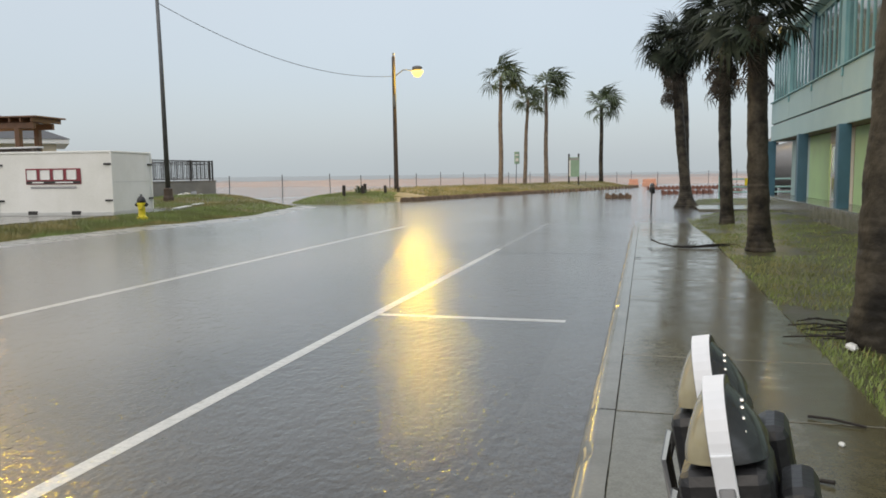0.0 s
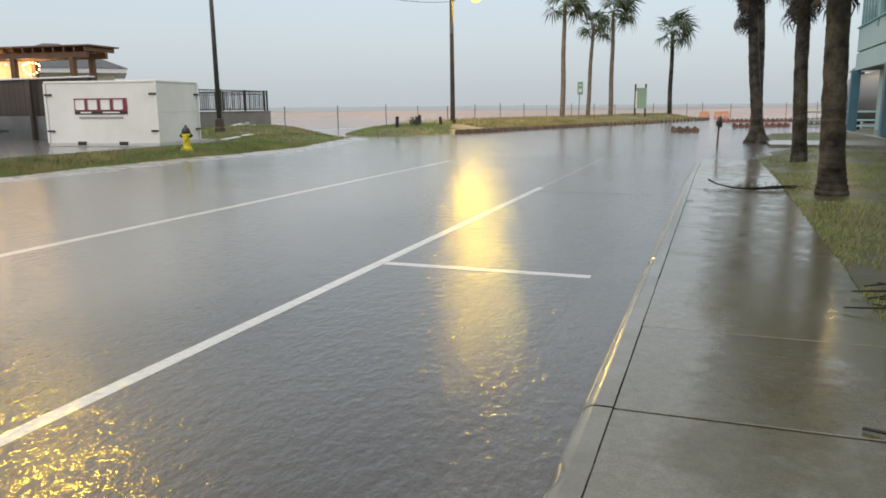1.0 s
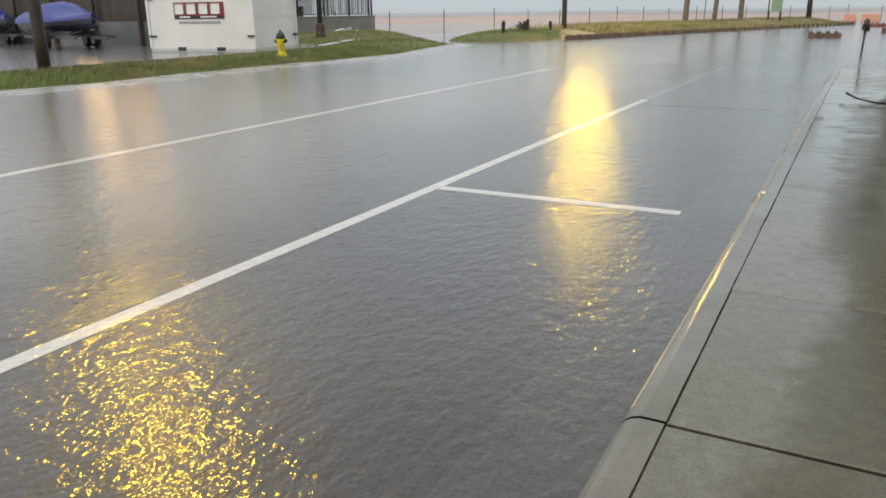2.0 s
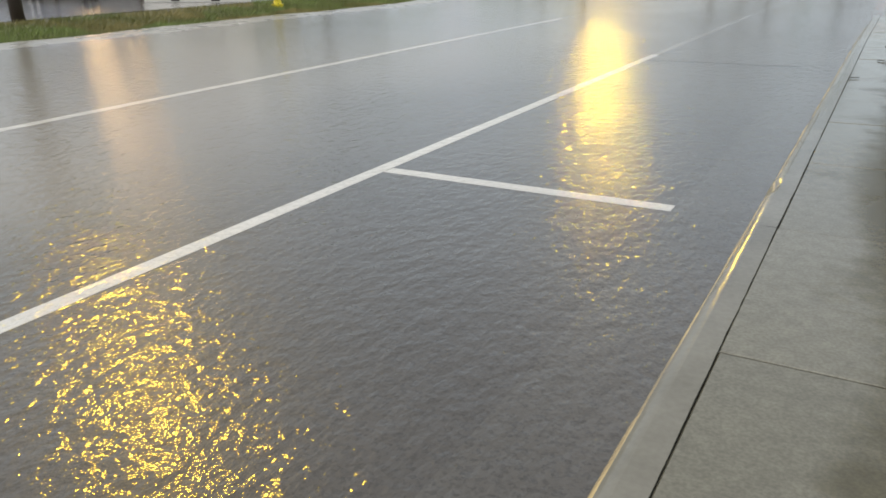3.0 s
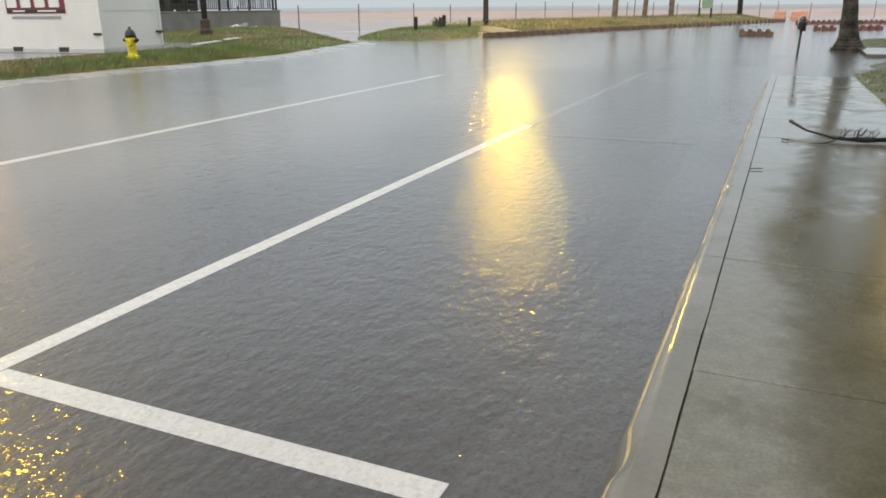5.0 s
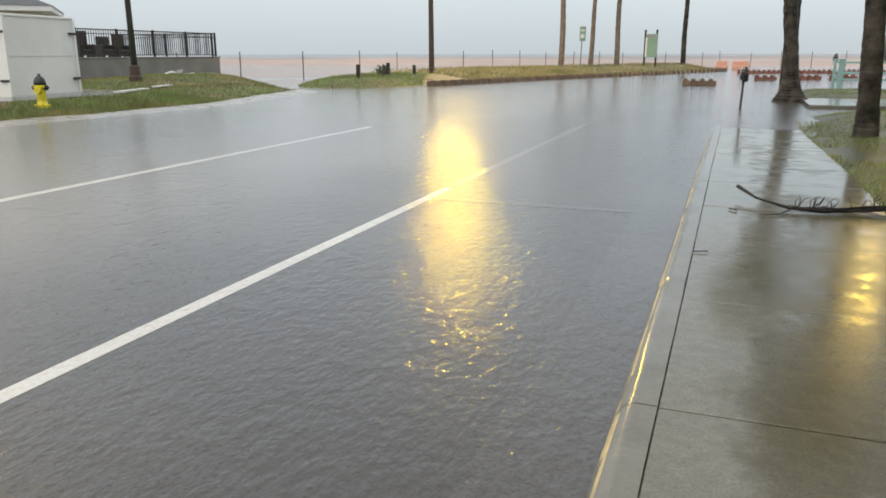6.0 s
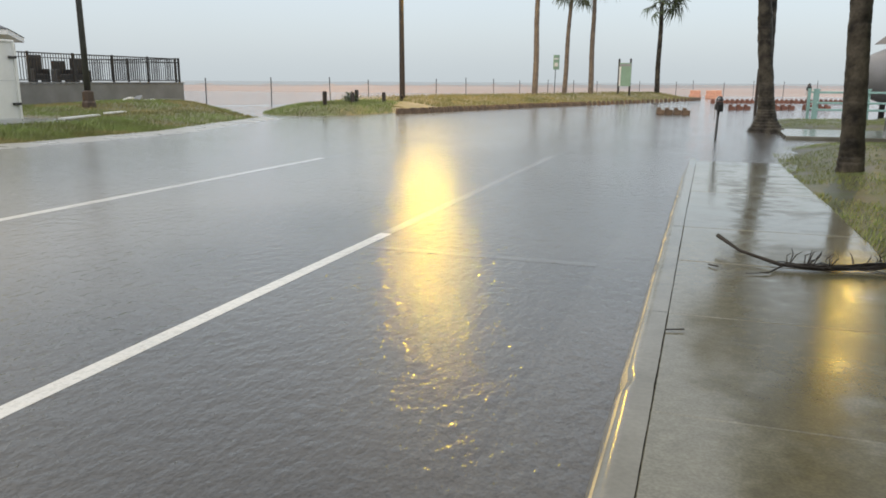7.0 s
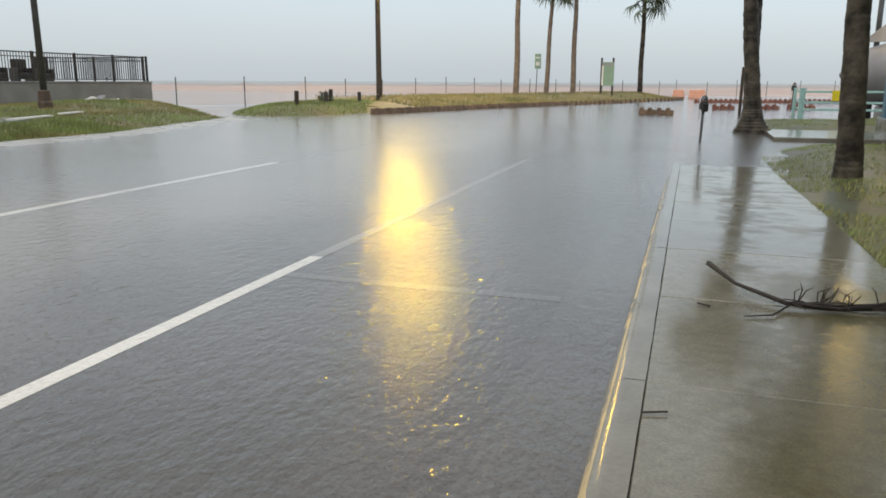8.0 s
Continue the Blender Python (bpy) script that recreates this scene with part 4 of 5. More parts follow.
for k in range(14):
    a = math.tau * k / 14
    part("bulb", lathe([(0.0, -0.05), (0.03, -0.035), (0.042, 0.0), (0.026, 0.04), (0.0, 0.05)], 8), M_BULB, perg, "small glowing warm bulb", True,
         m=pose(-30.7 + 0.5 * math.cos(a), 28.8, 3.75 + 0.42 * math.sin(a) * (1 if math.sin(a) < 0 else 0.35)))
for k in range(10):
    part("bulb", lathe([(0.0, -0.05), (0.03, -0.035), (0.042, 0.0), (0.026, 0.04), (0.0, 0.05)], 8), M_BULB, perg, "small glowing warm bulb", True,
         m=pose(-32.2 - 1.0 * k, 28.8, 3.85 - 0.25 * math.sin(k * 2.1) ** 2))
for x in (-28.6, -31.5):
    lamp_light("pergola_light", (x, 25.9, 3.25), 200, (1.0, 0.62, 0.26), 0.6)

porch = part("porch_wall", box(-43, -32.4, 30.9, 31.0, 0.0, 4.6), M_STUCCO, perg, "cream porch wall lit by warm lamps")
house = thing("house", pose(-30.75, 35.0, 0.0, 0, 0, 43), "single storey house with a grey hip roof and white fascia", "house")
part("wall", box(-7.2, -0.7, 0.6, 8.0, 0, 3.35), M_STUCCO, house)
part("fascia", box(-7.8, -0.05, 0.05, 8.6, 3.35, 3.62, 0.02), M_FASCIA, house)
bm = bmesh.new()
vs = [bm.verts.new(p) for p in ((-7.9, 0, 3.62), (0, 0, 3.62), (0, 8.7, 3.62), (-7.9, 8.7, 3.62), (-4.4, 4.35, 5.2), (-3.6, 4.35, 5.2))]
for q in ((0, 1, 5, 4), (1, 2, 5), (2, 3, 4, 5), (3, 0, 4), (3, 2, 1, 0)):
    bm.faces.new([vs[i] for i in q])
part("roof", bm, M_ROOF, house)
win = part("window", box(-2.6, -1.6, 0.52, 0.62, 2.1, 3.1, 0.01), M_FASCIA, house)
part("pane", box(-2.52, -1.68, 0.49, 0.52, 2.18, 3.02), M_GLASS, win)


def boat(place, yaw, length, label):
    ob = thing("boat_on_trailer", pose(*place, 0, 0, yaw), label, "boat", "covered boats on trailers")
    us, vs = span(-math.pi, 0, 12), span(0, 1, 20)
    def hull(a, f):
        w = 0.95 * (1 - max(0, f - 0.45) ** 2 * 3.0)
        return ((f - 0.5) * length, w * math.cos(a), 0.95 + (0.55 - 0.18 * f) * math.sin(a) + 0.25 * max(0, f - 0.5))
    part("hull", grid_mesh("hull", us, vs, hull, M_NAVY), None, ob)
    def cover(a, f):
        w = 1.0 * (1 - max(0, f - 0.45) ** 2 * 3.0)
        bumps = 0.55 * math.exp(-((f - 0.42) / 0.16) ** 2) + 0.28 * math.exp(-((f - 0.1) / 0.12) ** 2) + 0.2
        return ((f - 0.5) * length * 1.01, w * math.cos(a), 0.92 + bumps * max(0.0, math.sin(a)) ** 0.7 + 0.25 * max(0, f - 0.5) + 0.03 * noise.noise((f * 9, a * 3, 1)))
    part("cover", grid_mesh("cover", span(0, math.pi, 16), vs, cover, M_BLUECOVER), None, ob, "crumpled blue tarpaulin cover")
    for y in (-0.7, 0.7):
        part("trailer_rail", box(-length / 2, length / 2, y - 0.05, y + 0.05, 0.36, 0.46, 0.01), M_STEEL, ob)
        for x in (-0.55, 0.15):
            wh = part("wheel", lathe([(0.18, -0.09), (0.27, -0.09), (0.29, 0.0), (0.27, 0.09), (0.18, 0.09)], 18, axis="y"), M_TYRE, ob, m=pose(x, y * 1.3, 0.28))
            part("rim", lathe([(0.02, -0.11), (0.17, -0.1), (0.18, 0.1), (0.02, 0.11)], 16, axis="y"), M_OFFWHITE, wh, "pale wheel rim")
    for y in (-0.45, 0.45):
        part("bunk", box(-length / 2 + 0.3, length / 2 - 0.9, y - 0.06, y + 0.06, 0.44, 0.62, 0.01), M_WOODWALL, ob)
    part("drawbar", box(length / 2 - 0.1, length / 2 + 0.9, -0.05, 0.05, 0.34, 0.44, 0.01), M_STEEL, ob)
    return ob


boat((-25.9, 20.6, 0.24), -14, 4.6, "boat under a crumpled blue cover on a trailer")
boat((-34.0, 22.6, 0.24), -14, 4.6, "second boat under a blue cover on a trailer")


# ---- shop building beside the lawn ----
shop = thing("shop_building", Matrix.Translation((0.236, -0.6, 1.4)) @ Matrix.Scale(0.73, 4) @ Matrix.Translation((-0.236, 0.6, -1.4)), "pale teal two storey shop with blue columns and lime walls", "building")
Y0, Y1 = -6.0, 38.3
part("floor_slab", box(5.7, 14, Y0, Y1, -0.8, 0.24, 0.02), M_KERB, shop)
part("soffit", box(6.06, 14, Y0, Y1 - 0.05, 2.80, 2.95), M_PERGOLA, shop)
part("fascia", box(5.97, 6.05, Y0, Y1, 2.76, 3.47, 0.015), M_TEAL_PALE, shop)
part("fascia_end", box(6.05, 14, Y1 - 0.04, Y1 + 0.04, 2.76, 3.47, 0.015), M_TEAL_PALE, shop)
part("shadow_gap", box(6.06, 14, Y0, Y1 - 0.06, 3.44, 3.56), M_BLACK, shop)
part("roof", box(5.7, 14.3, Y0 - 0.2, Y1 + 0.3, 6.95, 7.25, 0.03), M_TEAL_PALE, shop)
part("upper_back_wall", box(9.0, 14, Y0, Y1 - 0.1, 3.56, 6.95), M_STUCCO, shop)
part("upper_end_wall", box(6.1, 8.99, Y1 - 0.12, Y1 - 0.01, 3.56, 6.95), M_TEAL_PALE, shop)
bay = 4.43
n_bay = 10
for k in range(n_bay):
    a, b = Y1 - (k + 1) * bay, Y1 - k * bay
    part("spandrel_panel", box(5.98, 6.12, a + 0.012, b - 0.012, 3.54, 4.50, 0.012), M_TEAL_PALE, shop)
    part("bracket", box(5.93, 5.98, a - 0.09, a + 0.09, 4.22, 4.52, 0.012), M_TEAL, shop)
    part("sill", box(5.90, 6.14, a + 0.012, b - 0.012, 4.504, 4.56, 0.01), M_TEAL, shop)
    part("pier", box(5.95, 6.2, a - 0.24, a + 0.24, 4.564, 6.945, 0.015), M_TEAL_DARK if k % 2 else M_TEAL, shop)
    w = part("window", box(6.03, 6.09, a + 0.25, b - 0.25, 6.75, 6.94), M_TEAL, shop)
    for j in range(7):
        y = a + 0.25 + (bay - 0.5) * j / 6
        part("mullion", box(6.02, 6.10, y - 0.035, y + 0.035, 4.565, 6.745), M_TEAL, w)
    for j in range(6):
        y = a + 0.25 + (bay - 0.5) * j / 6
        pane = part("pane", box(6.055, 6.065, y + 0.036, y + (bay - 0.5) / 6 - 0.036, 4.57, 6.74), M_GLASS, w)
        pane.visible_shadow = False
        part("blind", box(6.20, 6.22, y + 0.05, y + 0.05 + (0.33 if (j + k) % 3 else 0.5), 4.6, 6.7), M_CURTAIN, w)
part("door_lining", box(6.9, 7.0, 28.95, 30.55, 2.35, 2.795), M_STUCCO, shop)
for a, b, mat in ((34.21, 38.2, M_TEAL_PALE), (30.6, 34.2, M_LIME), (27.2, 28.9, M_STUCCO), (22.9, 27.1, M_LIME), (Y0, 22.8, M_TEAL_PALE)):
    part("ground_wall", box(6.9, 7.05, a, b, 0.24, 2.795, 0.008), mat, shop)
part("inner_wall", box(10.0, 10.1, Y0, Y1, 0.24, 2.795), M_STUCCO, shop)
part("end_wall", box(7.06, 10, 38.1, 38.22, 0.24, 2.795), M_TEAL_PALE, shop)
door = part("door", box(6.93, 6.97, 29.0, 29.1, 0.24, 2.34), M_FASCIA, shop)
part("door_rail", box(6.93, 6.97, 30.4, 30.5, 0.24, 2.34), M_FASCIA, door)
for z in (0.26, 1.15, 2.24):
    part("door_rail", box(6.93, 6.97, 29.1, 30.4, z, z + 0.09), M_FASCIA, door)
part("pane", box(6.945, 6.955, 29.1, 30.4, 0.35, 2.24), M_GLASS, door)
for y in (14.6, 24.5, 30.7, 37.95):
    part("column", box(5.78, 6.14, y - 0.18, y + 0.18, -0.6, 2.757, 0.03), M_TEAL_DARK, shop, "dark blue painted column")
lamp_light("shop_interior_light", (6.2, 21.4, 2.1), 50, (1.0, 0.80, 0.52), 0.2)
lamp_light("shop_interior_light", (6.2, 17.4, 2.1), 35, (1.0, 0.85, 0.6), 0.2)

# ---- turquoise railings behind the lawn ----
def rail_fence(place, yaw, length, label):
    ob = thing("turquoise_fence", pose(*place, 0, 0, yaw), label, "fence", "turquoise wooden fences")
    for z in (0.38, 0.62, 0.98):
        part("rail", box(0, length, -0.025, 0.025, z, z + 0.075, 0.01), M_TURQ, ob)
    n = max(1, round(length / 1.6))
    for k in range(n + 1):
        part("post", box(-0.05, 0.05, -0.05, 0.05, -0.1, 1.10, 0.01), M_TURQ, ob, m=pose(length * k / n, 0.085, 0))
        part("post_cap", box(-0.07, 0.07, -0.07, 0.07, 1.10, 1.14, 0.01), M_TURQ, ob, m=pose(length * k / n, 0.085, 0))
    return ob


rf = rail_fence((3.85, 37.0, 0.0), 0, 4.8, "turquoise painted rail fence with a yellow notice")
part("notice", box(0.85, 1.25, -0.06, -0.035, 0.72, 1.06, 0.005), M_YELLOW, rf, "blank yellow notice board")
rail_fence((3.85, 37.1, 0.0), 90, 1.6, "short return of the turquoise rail fence")
# ---- large grey sculpture behind the fence ----
bm = bmesh.new()
us, vs = 28, 18
rows = []
for j in range(vs + 1):
    f = j / vs
    r = 1.3 * math.sin(min(1.0, f * 1.9) * math.pi / 2) ** 0.38 * (1 - 0.25 * max(0, f - 0.6))
    rows.append([bm.verts.new((5.2 + 5.5 * f, 39.2 + 1.1 * r * math.cos(math.tau * i / us), 1.60 + r * math.sin(math.tau * i / us) * (0.95 + 0.05 * f))) for i in range(us)])
bm.faces.new(rows[0][::-1])
for a, b in zip(rows, rows[1:]):
    for i in range(us):
        bm.faces.new((a[i], b[i], b[(i + 1) % us], a[(i + 1) % us]))
bm.faces.new(rows[-1])
fin = [bm.verts.new(p) for p in ((5.8, 39.1, 2.72), (7.6, 39.1, 2.78), (7.4, 39.2, 4.1), (5.8, 39.3, 2.72), (7.6, 39.3, 2.78))]
bm.faces.new((fin[0], fin[1], fin[2]))
bm.faces.new((fin[4], fin[3], fin[2]))
bm.faces.new((fin[3], fin[0], fin[2]))
bm.faces.new((fin[1], fin[4], fin[2]))
box(6.6, 10.2, 38.5, 39.9, -0.1, 0.5, 0.05, bm)
tagged(part("grey_sculpture", bm, M_TANK, smooth=True), "large smooth grey rounded sculpture with a dark fin", "sculpture")

# ---- signs, bollards, fence, barriers ----
sg = thing("notice_board", pose(-5.6, 64, 0.35, 0, 0, -12), "green notice board on two dark wooden posts", "notice board")
for x in (-0.42, 0.42):
    part("post", box(x - 0.06, x + 0.06, -0.06, 0.06, -0.2, 2.5, 0.015), M_POLEWOOD, sg)
    part("post_cap", lathe([(0.08, 2.5), (0.08, 2.6), (0.03, 2.66)], 10, at=(x, 0, 0)), M_BLACK, sg)
part("board", box(-0.36, 0.50, -0.10, -0.064, 0.72, 2.35, 0.01), M_SIGNGREEN, sg)
part("header", box(-0.34, 0.48, -0.115, -0.10, 2.12, 2.28), M_GREYPRINT, sg)
part("margin", box(-0.36, -0.24, -0.112, -0.101, 0.75, 2.1), M_OFFWHITE, sg)
s2 = thing("road_sign", pose(-9.6, 58.5, 0.4, 0, 0, 10), "small green road sign on a thin steel post", "road sign")
part("post", tube([(0, 0, -0.2), (0.06, 0, 2.6)], 0.03, 8), M_STEEL, s2)
pl = part("plate", box(-0.12, 0.28, -0.05, -0.03, 1.75, 2.7, 0.01), M_SIGNGREEN, s2)
part("symbol", box(-0.04, 0.2, -0.06, -0.051, 1.95, 2.2, 0.03), M_OFFWHITE, pl)
part("text_bar", box(-0.06, 0.22, -0.06, -0.051, 2.4, 2.5), M_OFFWHITE, pl)
for x, y, h, lean in ((-14.55, 35.2, 0.58, 2), (-14.35, 37.4, 0.50, -4), (-14.6, 38.3, 0.60, 3), (-14.0, 40.0, 0.48, -3), (-13.75, 41.5, 0.42, 9)):
    bo = thing("bollard", pose(x, y, islet_z(x, y) - 0.03, lean, lean, 0), "short dark weathered timber bollard in the grass", "bollard", "bollards on the mound")
    part("post", lathe([(0.085, -0.15), (0.088, h * 0.9), (0.075, h), (0.0, h + 0.01)], 10, wobble=0.1), M_POLEWOOD, bo)
shrub = random.Random(3)
bm = bmesh.new()
for k in range(260):
    a, e, r = shrub.uniform(0, math.tau), shrub.uniform(0, 1.4), shrub.uniform(0.1, 0.42)
    p = Vector((r * math.cos(a) * math.cos(e), r * math.sin(a) * math.cos(e), 0.05 + r * math.sin(e)))
    d = Vector((shrub.gauss(0, 1), shrub.gauss(0, 1), shrub.gauss(0.4, 1))).normalized() * 0.13
    q = d.cross(Vector((shrub.gauss(0, 1), shrub.gauss(0, 1), 1))).normalized() * 0.025
    bm.faces.new([bm.verts.new(v) for v in (p - q, p + q, p + d)])
sh = part("shrub", bm, M_FROND_FAR, m=pose(-14.75, 38.0, islet_z(-14.75, 38.0)))
tagged(sh, "small scrubby bush between the bollards", "bush")

fence = thing("beach_fence", Matrix(), "orange mesh fence on thin steel posts along the beach", "fence")
LINE = [(-33, 36.5), (-24.5, 41.0), (-20.4, 47.0), (-12.8, 62.0), (-7.0, 74.0), (-1.2, 84.0), (7, 88.0), (22, 90.0)]
uvs_seen = 0.0
for (xa, ya), (xb, yb) in zip(LINE, LINE[1:]):
    ln = math.hypot(xb - xa, yb - ya)
    n = max(1, round(ln / 3.0))
    for k in range(n):
        f0, f1 = k / n, (k + 1) / n
        x0, y0, x1, y1 = xa + (xb - xa) * f0, ya + (yb - ya) * f0, xa + (xb - xa) * f1, ya + (yb - ya) * f1
        part("post", tube([(x0, y0, -0.2), (x0 + 0.03 * math.sin(x0), y0, 1.5 + 0.1 * math.sin(y0 * 3))], 0.028, 6), M_STEEL, fence)
        def net_pt(u, v, x0=x0, y0=y0, x1=x1, y1=y1):
            sag = 0.08 * 4 * u * (1 - u)
            return (x0 + (x1 - x0) * u, y0 + (y1 - y0) * u, 0.04 + (1.14 - sag) * v)
        me = grid_mesh("net", span(0, 1, 6), span(0, 1, 2), net_pt, M_NET)
        uv = me.uv_layers.new(name="UVMap")
        for lp in me.loops:
            co = me.vertices[lp.vertex_index].co
            uv.data[lp.index].uv = (math.hypot(co.x - x0, co.y - y0) / 0.06, co.z / 0.06)
        part("net", me, None, fence)
for x, y, w in ((-0.9, 79.0, 1.0), (0.4, 78.0, 0.9), (0.9, 81.5, 1.0)):
    ba = thing("orange_barrier", pose(x, y, -0.02, 0, 0, rng.uniform(-30, 30)), "orange plastic road barrier in the water", "barrier", "orange barriers at the flooded end")
    part("body", box(-w / 2, w / 2, -0.2, 0.2, 0, 0.35, 0.05), M_ORANGE, ba)
    part("upper_body", box(-w / 2 + 0.05, w / 2 - 0.05, -0.1, 0.1, 0.34, 0.72, 0.04), M_ORANGE, ba)


post = thing("wooden_post", pose(2.12, 42.0, -0.1, 1.5, 0, 10), "dark weathered wooden post beside the flooded crossing", "post")
part("shaft", lathe([(0.06, -0.1), (0.062, 1.6), (0.057, 2.0), (0.02, 2.04)], 10, wobble=0.12), M_POLEWOOD, post)


# ---- parking meters ----
def meter_head(ob, m):
    """A domed meter head; its narrow rim faces along y."""
    head = part("meter_head", box(-0.075, 0.065, -0.085, 0.085, -0.20, -0.01, 0.02), M_BLACK, ob, m=m)
    part("coin_vault", box(0.066, 0.125, -0.065, 0.075, -0.24, -0.05, 0.022), M_BLACK, head)
    part("side_tube", tube([(-0.095, -0.05, -0.42), (-0.098, -0.05, -0.10), (-0.080, -0.04, -0.05)], 0.011, 8), M_CHROME, head, "pale metal side tube")
    def dome(r, x0, x1, bulge, mat, name, label):
        bm = bmesh.new()
        rows = []
        for g, ky, kz in ((0.0, 0.97, 0.97), (0.4, 0.90, 0.74), (0.75, 0.78, 0.46), (1.0, 0.55, 0.2)):
            x = x0 + (x1 - x0) * g
            rows.append([bm.verts.new((x, r * ky * math.cos(a), r * kz * 1.35 * math.sin(a))) for a in span(0, math.pi, 20)])
        for a, b in zip(rows, rows[1:]):
            for i in range(20):
                bm.faces.new((a[i], a[i + 1], b[i + 1], b[i]))
        bm.faces.new(rows[-1])
        part(name, bm, mat, head, label, True)
    dome(0.083, -0.015, -0.060, 0, M_BEIGE, "lens", "yellowed translucent dome lens")
    dome(0.083, 0.015, 0.064, 0, M_METERGREY, "back_dome", "dark back dome")
    bm = bmesh.new()
    for a0, a1 in zip(span(0, math.pi, 22), span(0, math.pi, 22)[1:]):
        q = []
        for a in (a0, a1):
            for r in (0.076, 0.088):
                for x in (-0.017, 0.017):
                    q.append(bm.verts.new((x, r * math.cos(a), r * 1.35 * math.sin(a))))
        for f in ((2, 3, 7, 6), (0, 2, 6, 4), (1, 5, 7, 3), (0, 4, 5, 1)):
            bm.faces.new([q[i] for i in f])
    part("rim", bm, M_METERGREY, head)
    part("decal", box(-0.016, 0.016, -0.093, -0.0865, -0.065, 0.02, 0.002), M_DECAL, head, "white sticker strip")
    bm = bmesh.new()
    for a0, a1 in zip(span(math.pi / 2 + 0.05, math.pi, 10), span(math.pi / 2 + 0.05, math.pi, 10)[1:]):
        bm.faces.new([bm.verts.new((x, 0.0905 * math.cos(a), 0.0905 * 1.35 * math.sin(a))) for x, a in ((-0.016, a0), (0.016, a0), (0.016, a1), (-0.016, a1))])
    part("decal", bm, M_DECAL, head, "white sticker strip")
    part("decal_mark", box(-0.012, 0.012, -0.0955, -0.0925, -0.055, -0.03, 0.004), M_GREYPRINT, head)
    for k in range(5):
        a = math.pi * (0.55 + 0.09 * k)
        part("screw", lathe([(0.004, 0.0), (0.004, 0.006), (0.0, 0.008)], 8, axis="x"), M_CHROME, head, m=pose(0.033, 0.066 * math.cos(a), 0.080 * math.sin(a)))
    part("collar", lathe([(0.035, -0.30), (0.035, -0.24), (0.05, -0.205)], 12), M_BLACK, head)


tm = thing("parking_meter", pose(0.335, 0.50, 0.12, 0, 0, 0), "twin-headed parking meter with yellowed domes beside the kerb", "parking meter", "parking meters")
part("post", tube([(0, 0.02, -0.1), (0, 0.02, 0.66)], 0.03, 12), M_STEEL, tm)
part("yoke", box(-0.035, 0.035, -0.16, 0.20, 0.60, 0.66, 0.015), M_BLACK, tm)
meter_head(tm, pose(0.006, 0.11, 0.932, 0, -11, -9) @ Matrix.Scale(0.8, 4))
meter_head(tm, pose(0.008, -0.09, 0.922, 0, -11, -9) @ Matrix.Scale(0.8, 4))
for x, y, z, lab in ((0.445, 26.3, -0.02, "single dark parking meter at the flooded kerb"), (4.35, 44.5, 0.30, "single parking meter beyond the turquoise fence")):
    pm = thing("parking_meter", pose(x, y, z, 0, 1.5, 8), lab, "parking meter", "parking meters")
    part("post", tube([(0, 0, -0.15), (0, 0, 0.66)], 0.03, 10), M_STEEL, pm)
    meter_head(pm, pose(0, 0, 0.92, 0, 0, -80))

# ---- debris ----
brng = random.Random(21)
br = thing("fallen_branch", Matrix(), "dark wet fallen branch with twigs across the sidewalk", "branch")
stem = [(0.36, 12.95, 0.225), (0.50, 12.66, 0.185), (0.74, 12.43, 0.158), (0.98, 12.42, 0.150), (1.25, 12.50, 0.155), (1.60, 12.62, 0.175)]
part("stem", tube(stem, [0.017, 0.010, 0.013, 0.012, 0.010, 0.007], 8), M_BARK, br, smooth=True)
for k in range(9):
    off = Vector((0, brng.uniform(-0.05, 0.07), brng.uniform(0.0, 0.035)))
    pts = [Vector(stem[2]) + Vector((0.05 * k % 0.2, 0, 0)) + off * 0.2] + [Vector(p) + off * f + Vector((0, brng.gauss(0, 0.018), brng.gauss(0, 0.007))) for p, f in zip(stem[3:], (0.8, 1.3, 1.6))]
    part("bough", tube([(p.x, p.y, max(p.z, 0.142)) for p in pts], [0.007, 0.006, 0.005, 0.003], 6), M_BARK, br)
for k in range(46):
    i = brng.choice((2, 2, 3, 3, 4))
    p = Vector(stem[i]).lerp(Vector(stem[i + 1]), brng.random()) + Vector((0, brng.uniform(-0.04, 0.05), 0.01))
    if k % 5 < 2:
        q = p + Vector((brng.uniform(-0.05, 0.10), brng.uniform(-0.03, 0.05), brng.uniform(0.05, 0.11)))
    else:
        q = p + Vector((brng.uniform(0.06, 0.26) * (-1 if k % 7 == 0 else 1), brng.uniform(-0.15, 0.13), 0))
        q.z = 0.138 + brng.random() * 0.04
    mid = p.lerp(q, 0.5) + Vector((brng.gauss(0, 0.02), brng.gauss(0, 0.02), brng.uniform(0.0, 0.03)))
    part("twig", tube([p, mid, q], [0.0045, 0.0035, 0.0018], 5), M_BARK, br)
part("twig", tube([(0.76, 12.42, 0.155), (0.66, 12.24, 0.142), (0.52, 12.18, 0.139)], [0.006, 0.005, 0.003], 6), M_BARK, br)
tw = thing("twig_heap", Matrix(), "heap of dark wet twigs at the palm's foot", "twigs")
for k in range(16):
    x, y = brng.uniform(1.55, 2.1), brng.uniform(5.2, 6.2)
    a, l = brng.uniform(-0.9, 0.5), brng.uniform(0.15, 0.4)
    z = lawn_z(x, y) + 0.015 + 0.02 * brng.random()
    part("twig", tube([(x - l * math.cos(a), y - l * math.sin(a), z), (x, y, z + 0.03), (x + l * math.cos(a), y + l * math.sin(a), z)], [0.006, 0.008, 0.004], 5), M_BARK, tw)
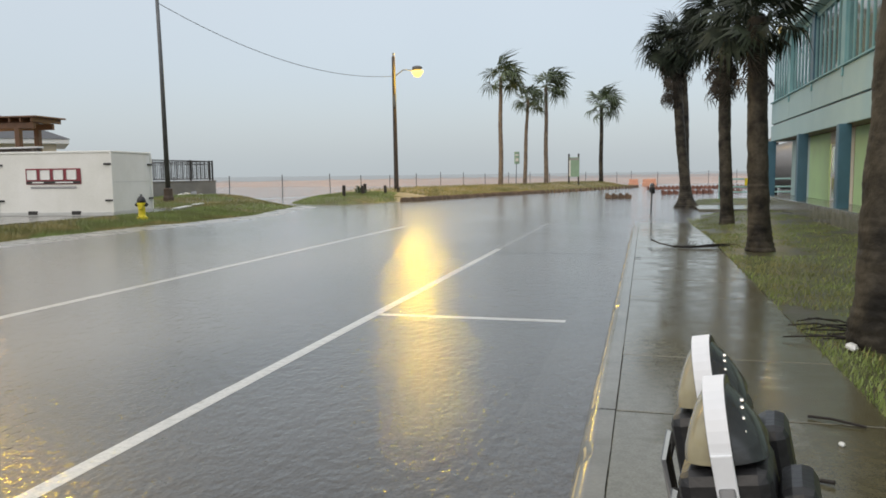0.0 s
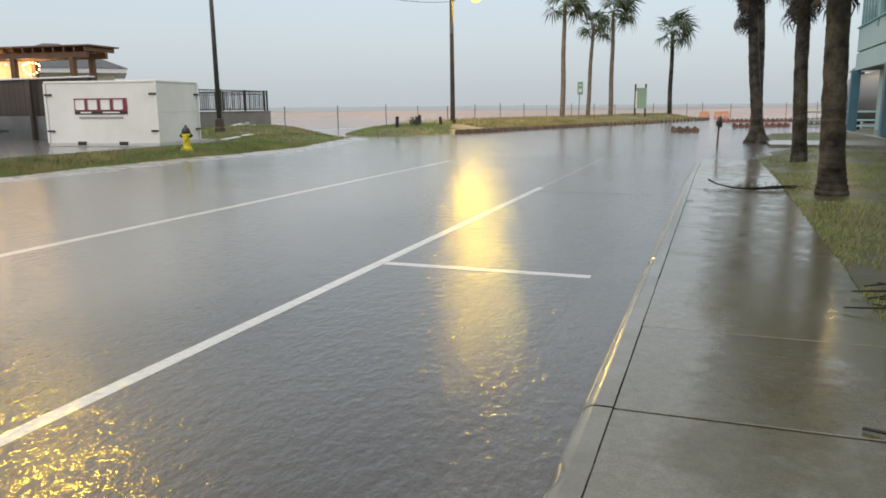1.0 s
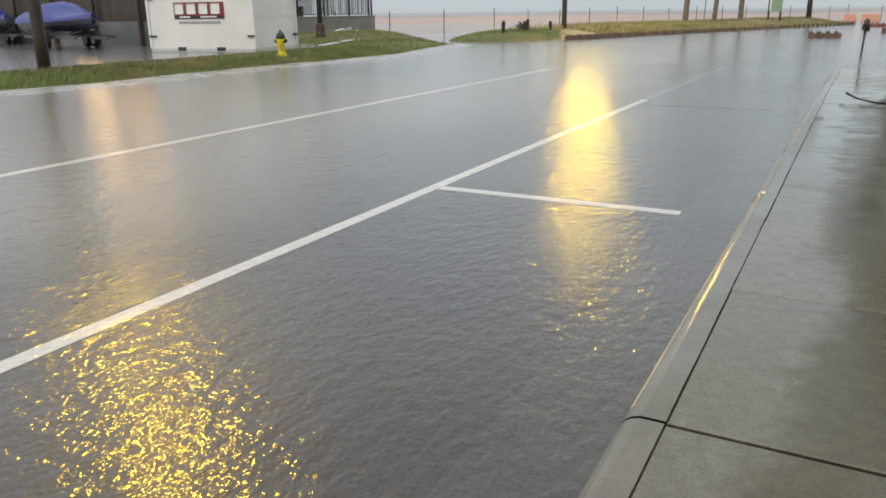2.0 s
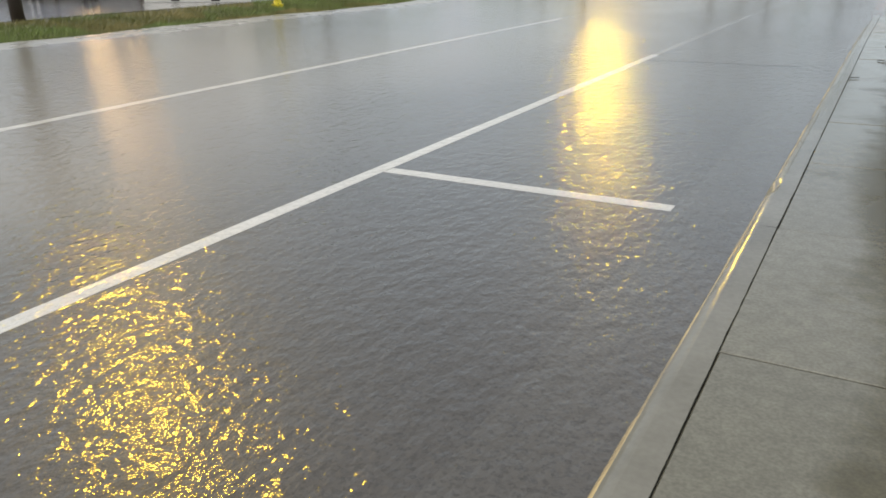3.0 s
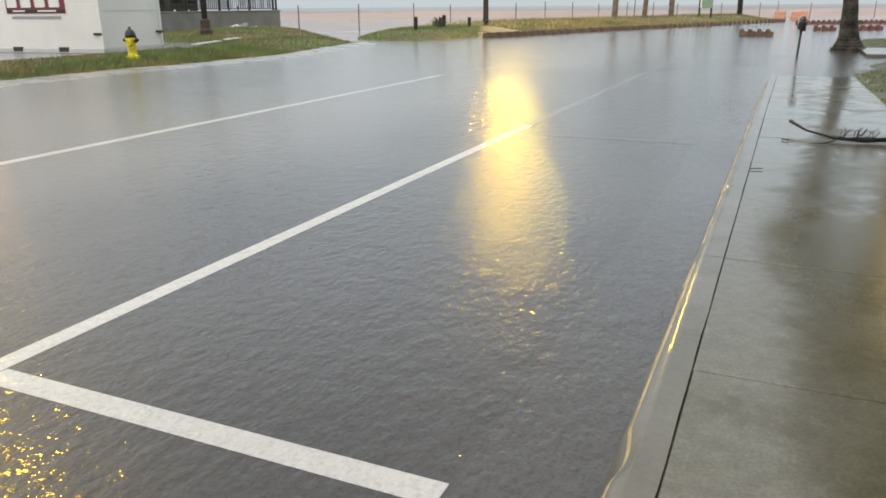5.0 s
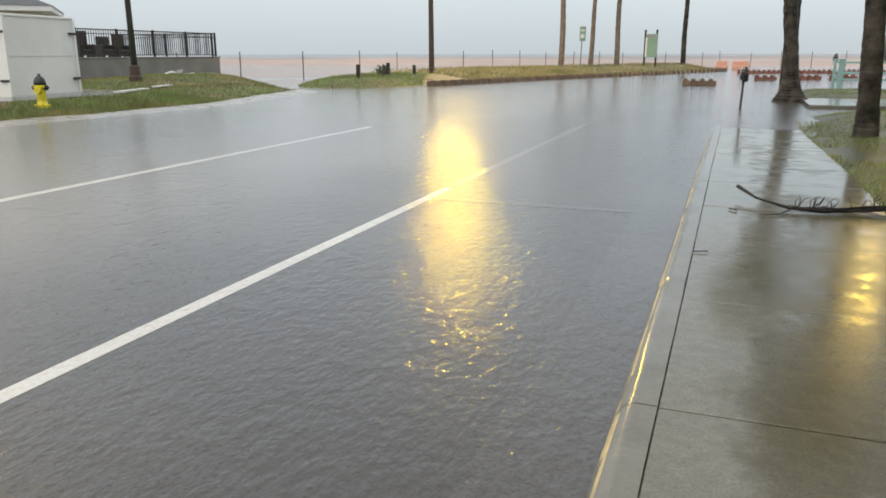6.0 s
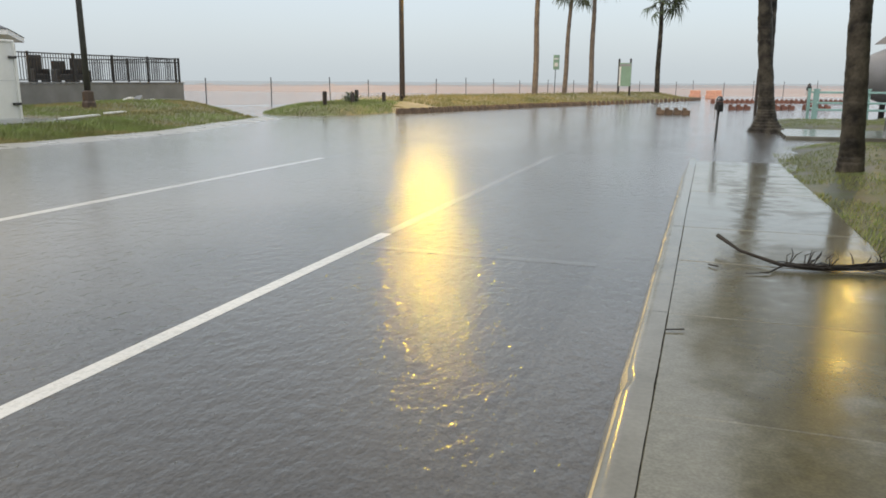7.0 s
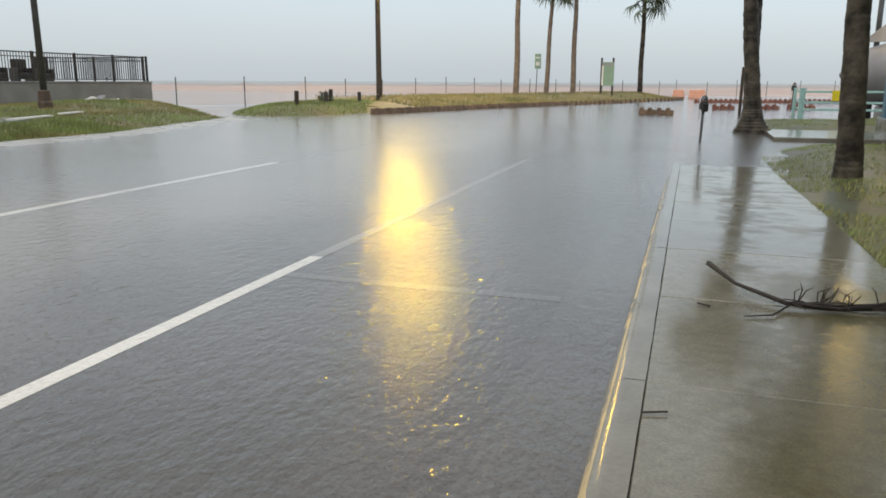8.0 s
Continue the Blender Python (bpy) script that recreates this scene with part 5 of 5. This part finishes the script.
for pts, r in ((((1.06, 3.52, 0.142), (1.16, 3.47, 0.15), (1.3, 3.40, 0.142)), 0.008), (((0.93, 2.66, 0.14), (0.99, 2.63, 0.146)), 0.010),
               (((0.30, 12.35, 0.14), (0.36, 12.3, 0.143)), 0.006), (((0.10, 10.85, 0.14), (0.19, 10.88, 0.142)), 0.004)):
    ob = thing("loose_twig", Matrix(), "short dark wet twig lying on the concrete", "twig", "loose twigs on the sidewalk")
    part("stick", tube(pts, r, 6), M_BARK, ob)
for x, y, r, z in ((1.64, 5.1, 0.05, 0.17), (1.13, 3.13, 0.018, 0.138)):
    ob = thing("litter", pose(x, y, z, 20, 10, 40), "crumpled piece of white litter on the wet ground", "litter", "white litter")
    bm = lathe([(0.0, -r * 0.5), (r * 0.9, -r * 0.25), (r, 0.1 * r), (r * 0.6, r * 0.5), (0.0, r * 0.6)], 9, wobble=0.6)
    part("crumple", bm, M_CHAIN, ob)
for (xa, ya), (xb, yb) in (((-16.2, 23.3), (-17.0, 25.4)), ((-17.2, 26.0), (-17.6, 27.2))):
    za = yard_z(xa, ya) + 0.06
    ob = thing("loose_board", Matrix(), "pale wet board lying in the verge grass", "board", "loose boards in the grass")
    d = Vector((xb - xa, yb - ya, 0)).normalized() * 0.1
    bm = bmesh.new()
    v = [bm.verts.new((x + sx * -d.y, y + sx * d.x, z)) for z in (za, za + 0.04) for x, y, sx in ((xa, ya, -1), (xa, ya, 1), (xb, yb, 1), (xb, yb, -1))]
    for q in ((3, 2, 1, 0), (4, 5, 6, 7), (0, 1, 5, 4), (1, 2, 6, 5), (2, 3, 7, 6), (3, 0, 4, 7)):
        bm.faces.new([v[i] for i in q])
    bmesh.ops.recalc_face_normals(bm, faces=bm.faces)
    part("plank", bm, M_CHAIN, ob)
for k in range(6):
    x, y = -21.6 + brng.uniform(-0.7, 0.9), 33.3 + brng.uniform(-2.0, 2.6)
    ob = thing("rubble", pose(x, y, yard_z(x, y) + 0.10, brng.uniform(-20, 20), brng.uniform(-20, 20), brng.uniform(0, 180)),
               "broken grey and white rubble beside the terrace wall", "rubble", "rubble by the terrace wall")
    part("lump", box(-0.28, 0.3, -0.12, 0.14, -0.08, 0.05, 0.03), M_CHAIN if k % 2 else M_BLOCK, ob)
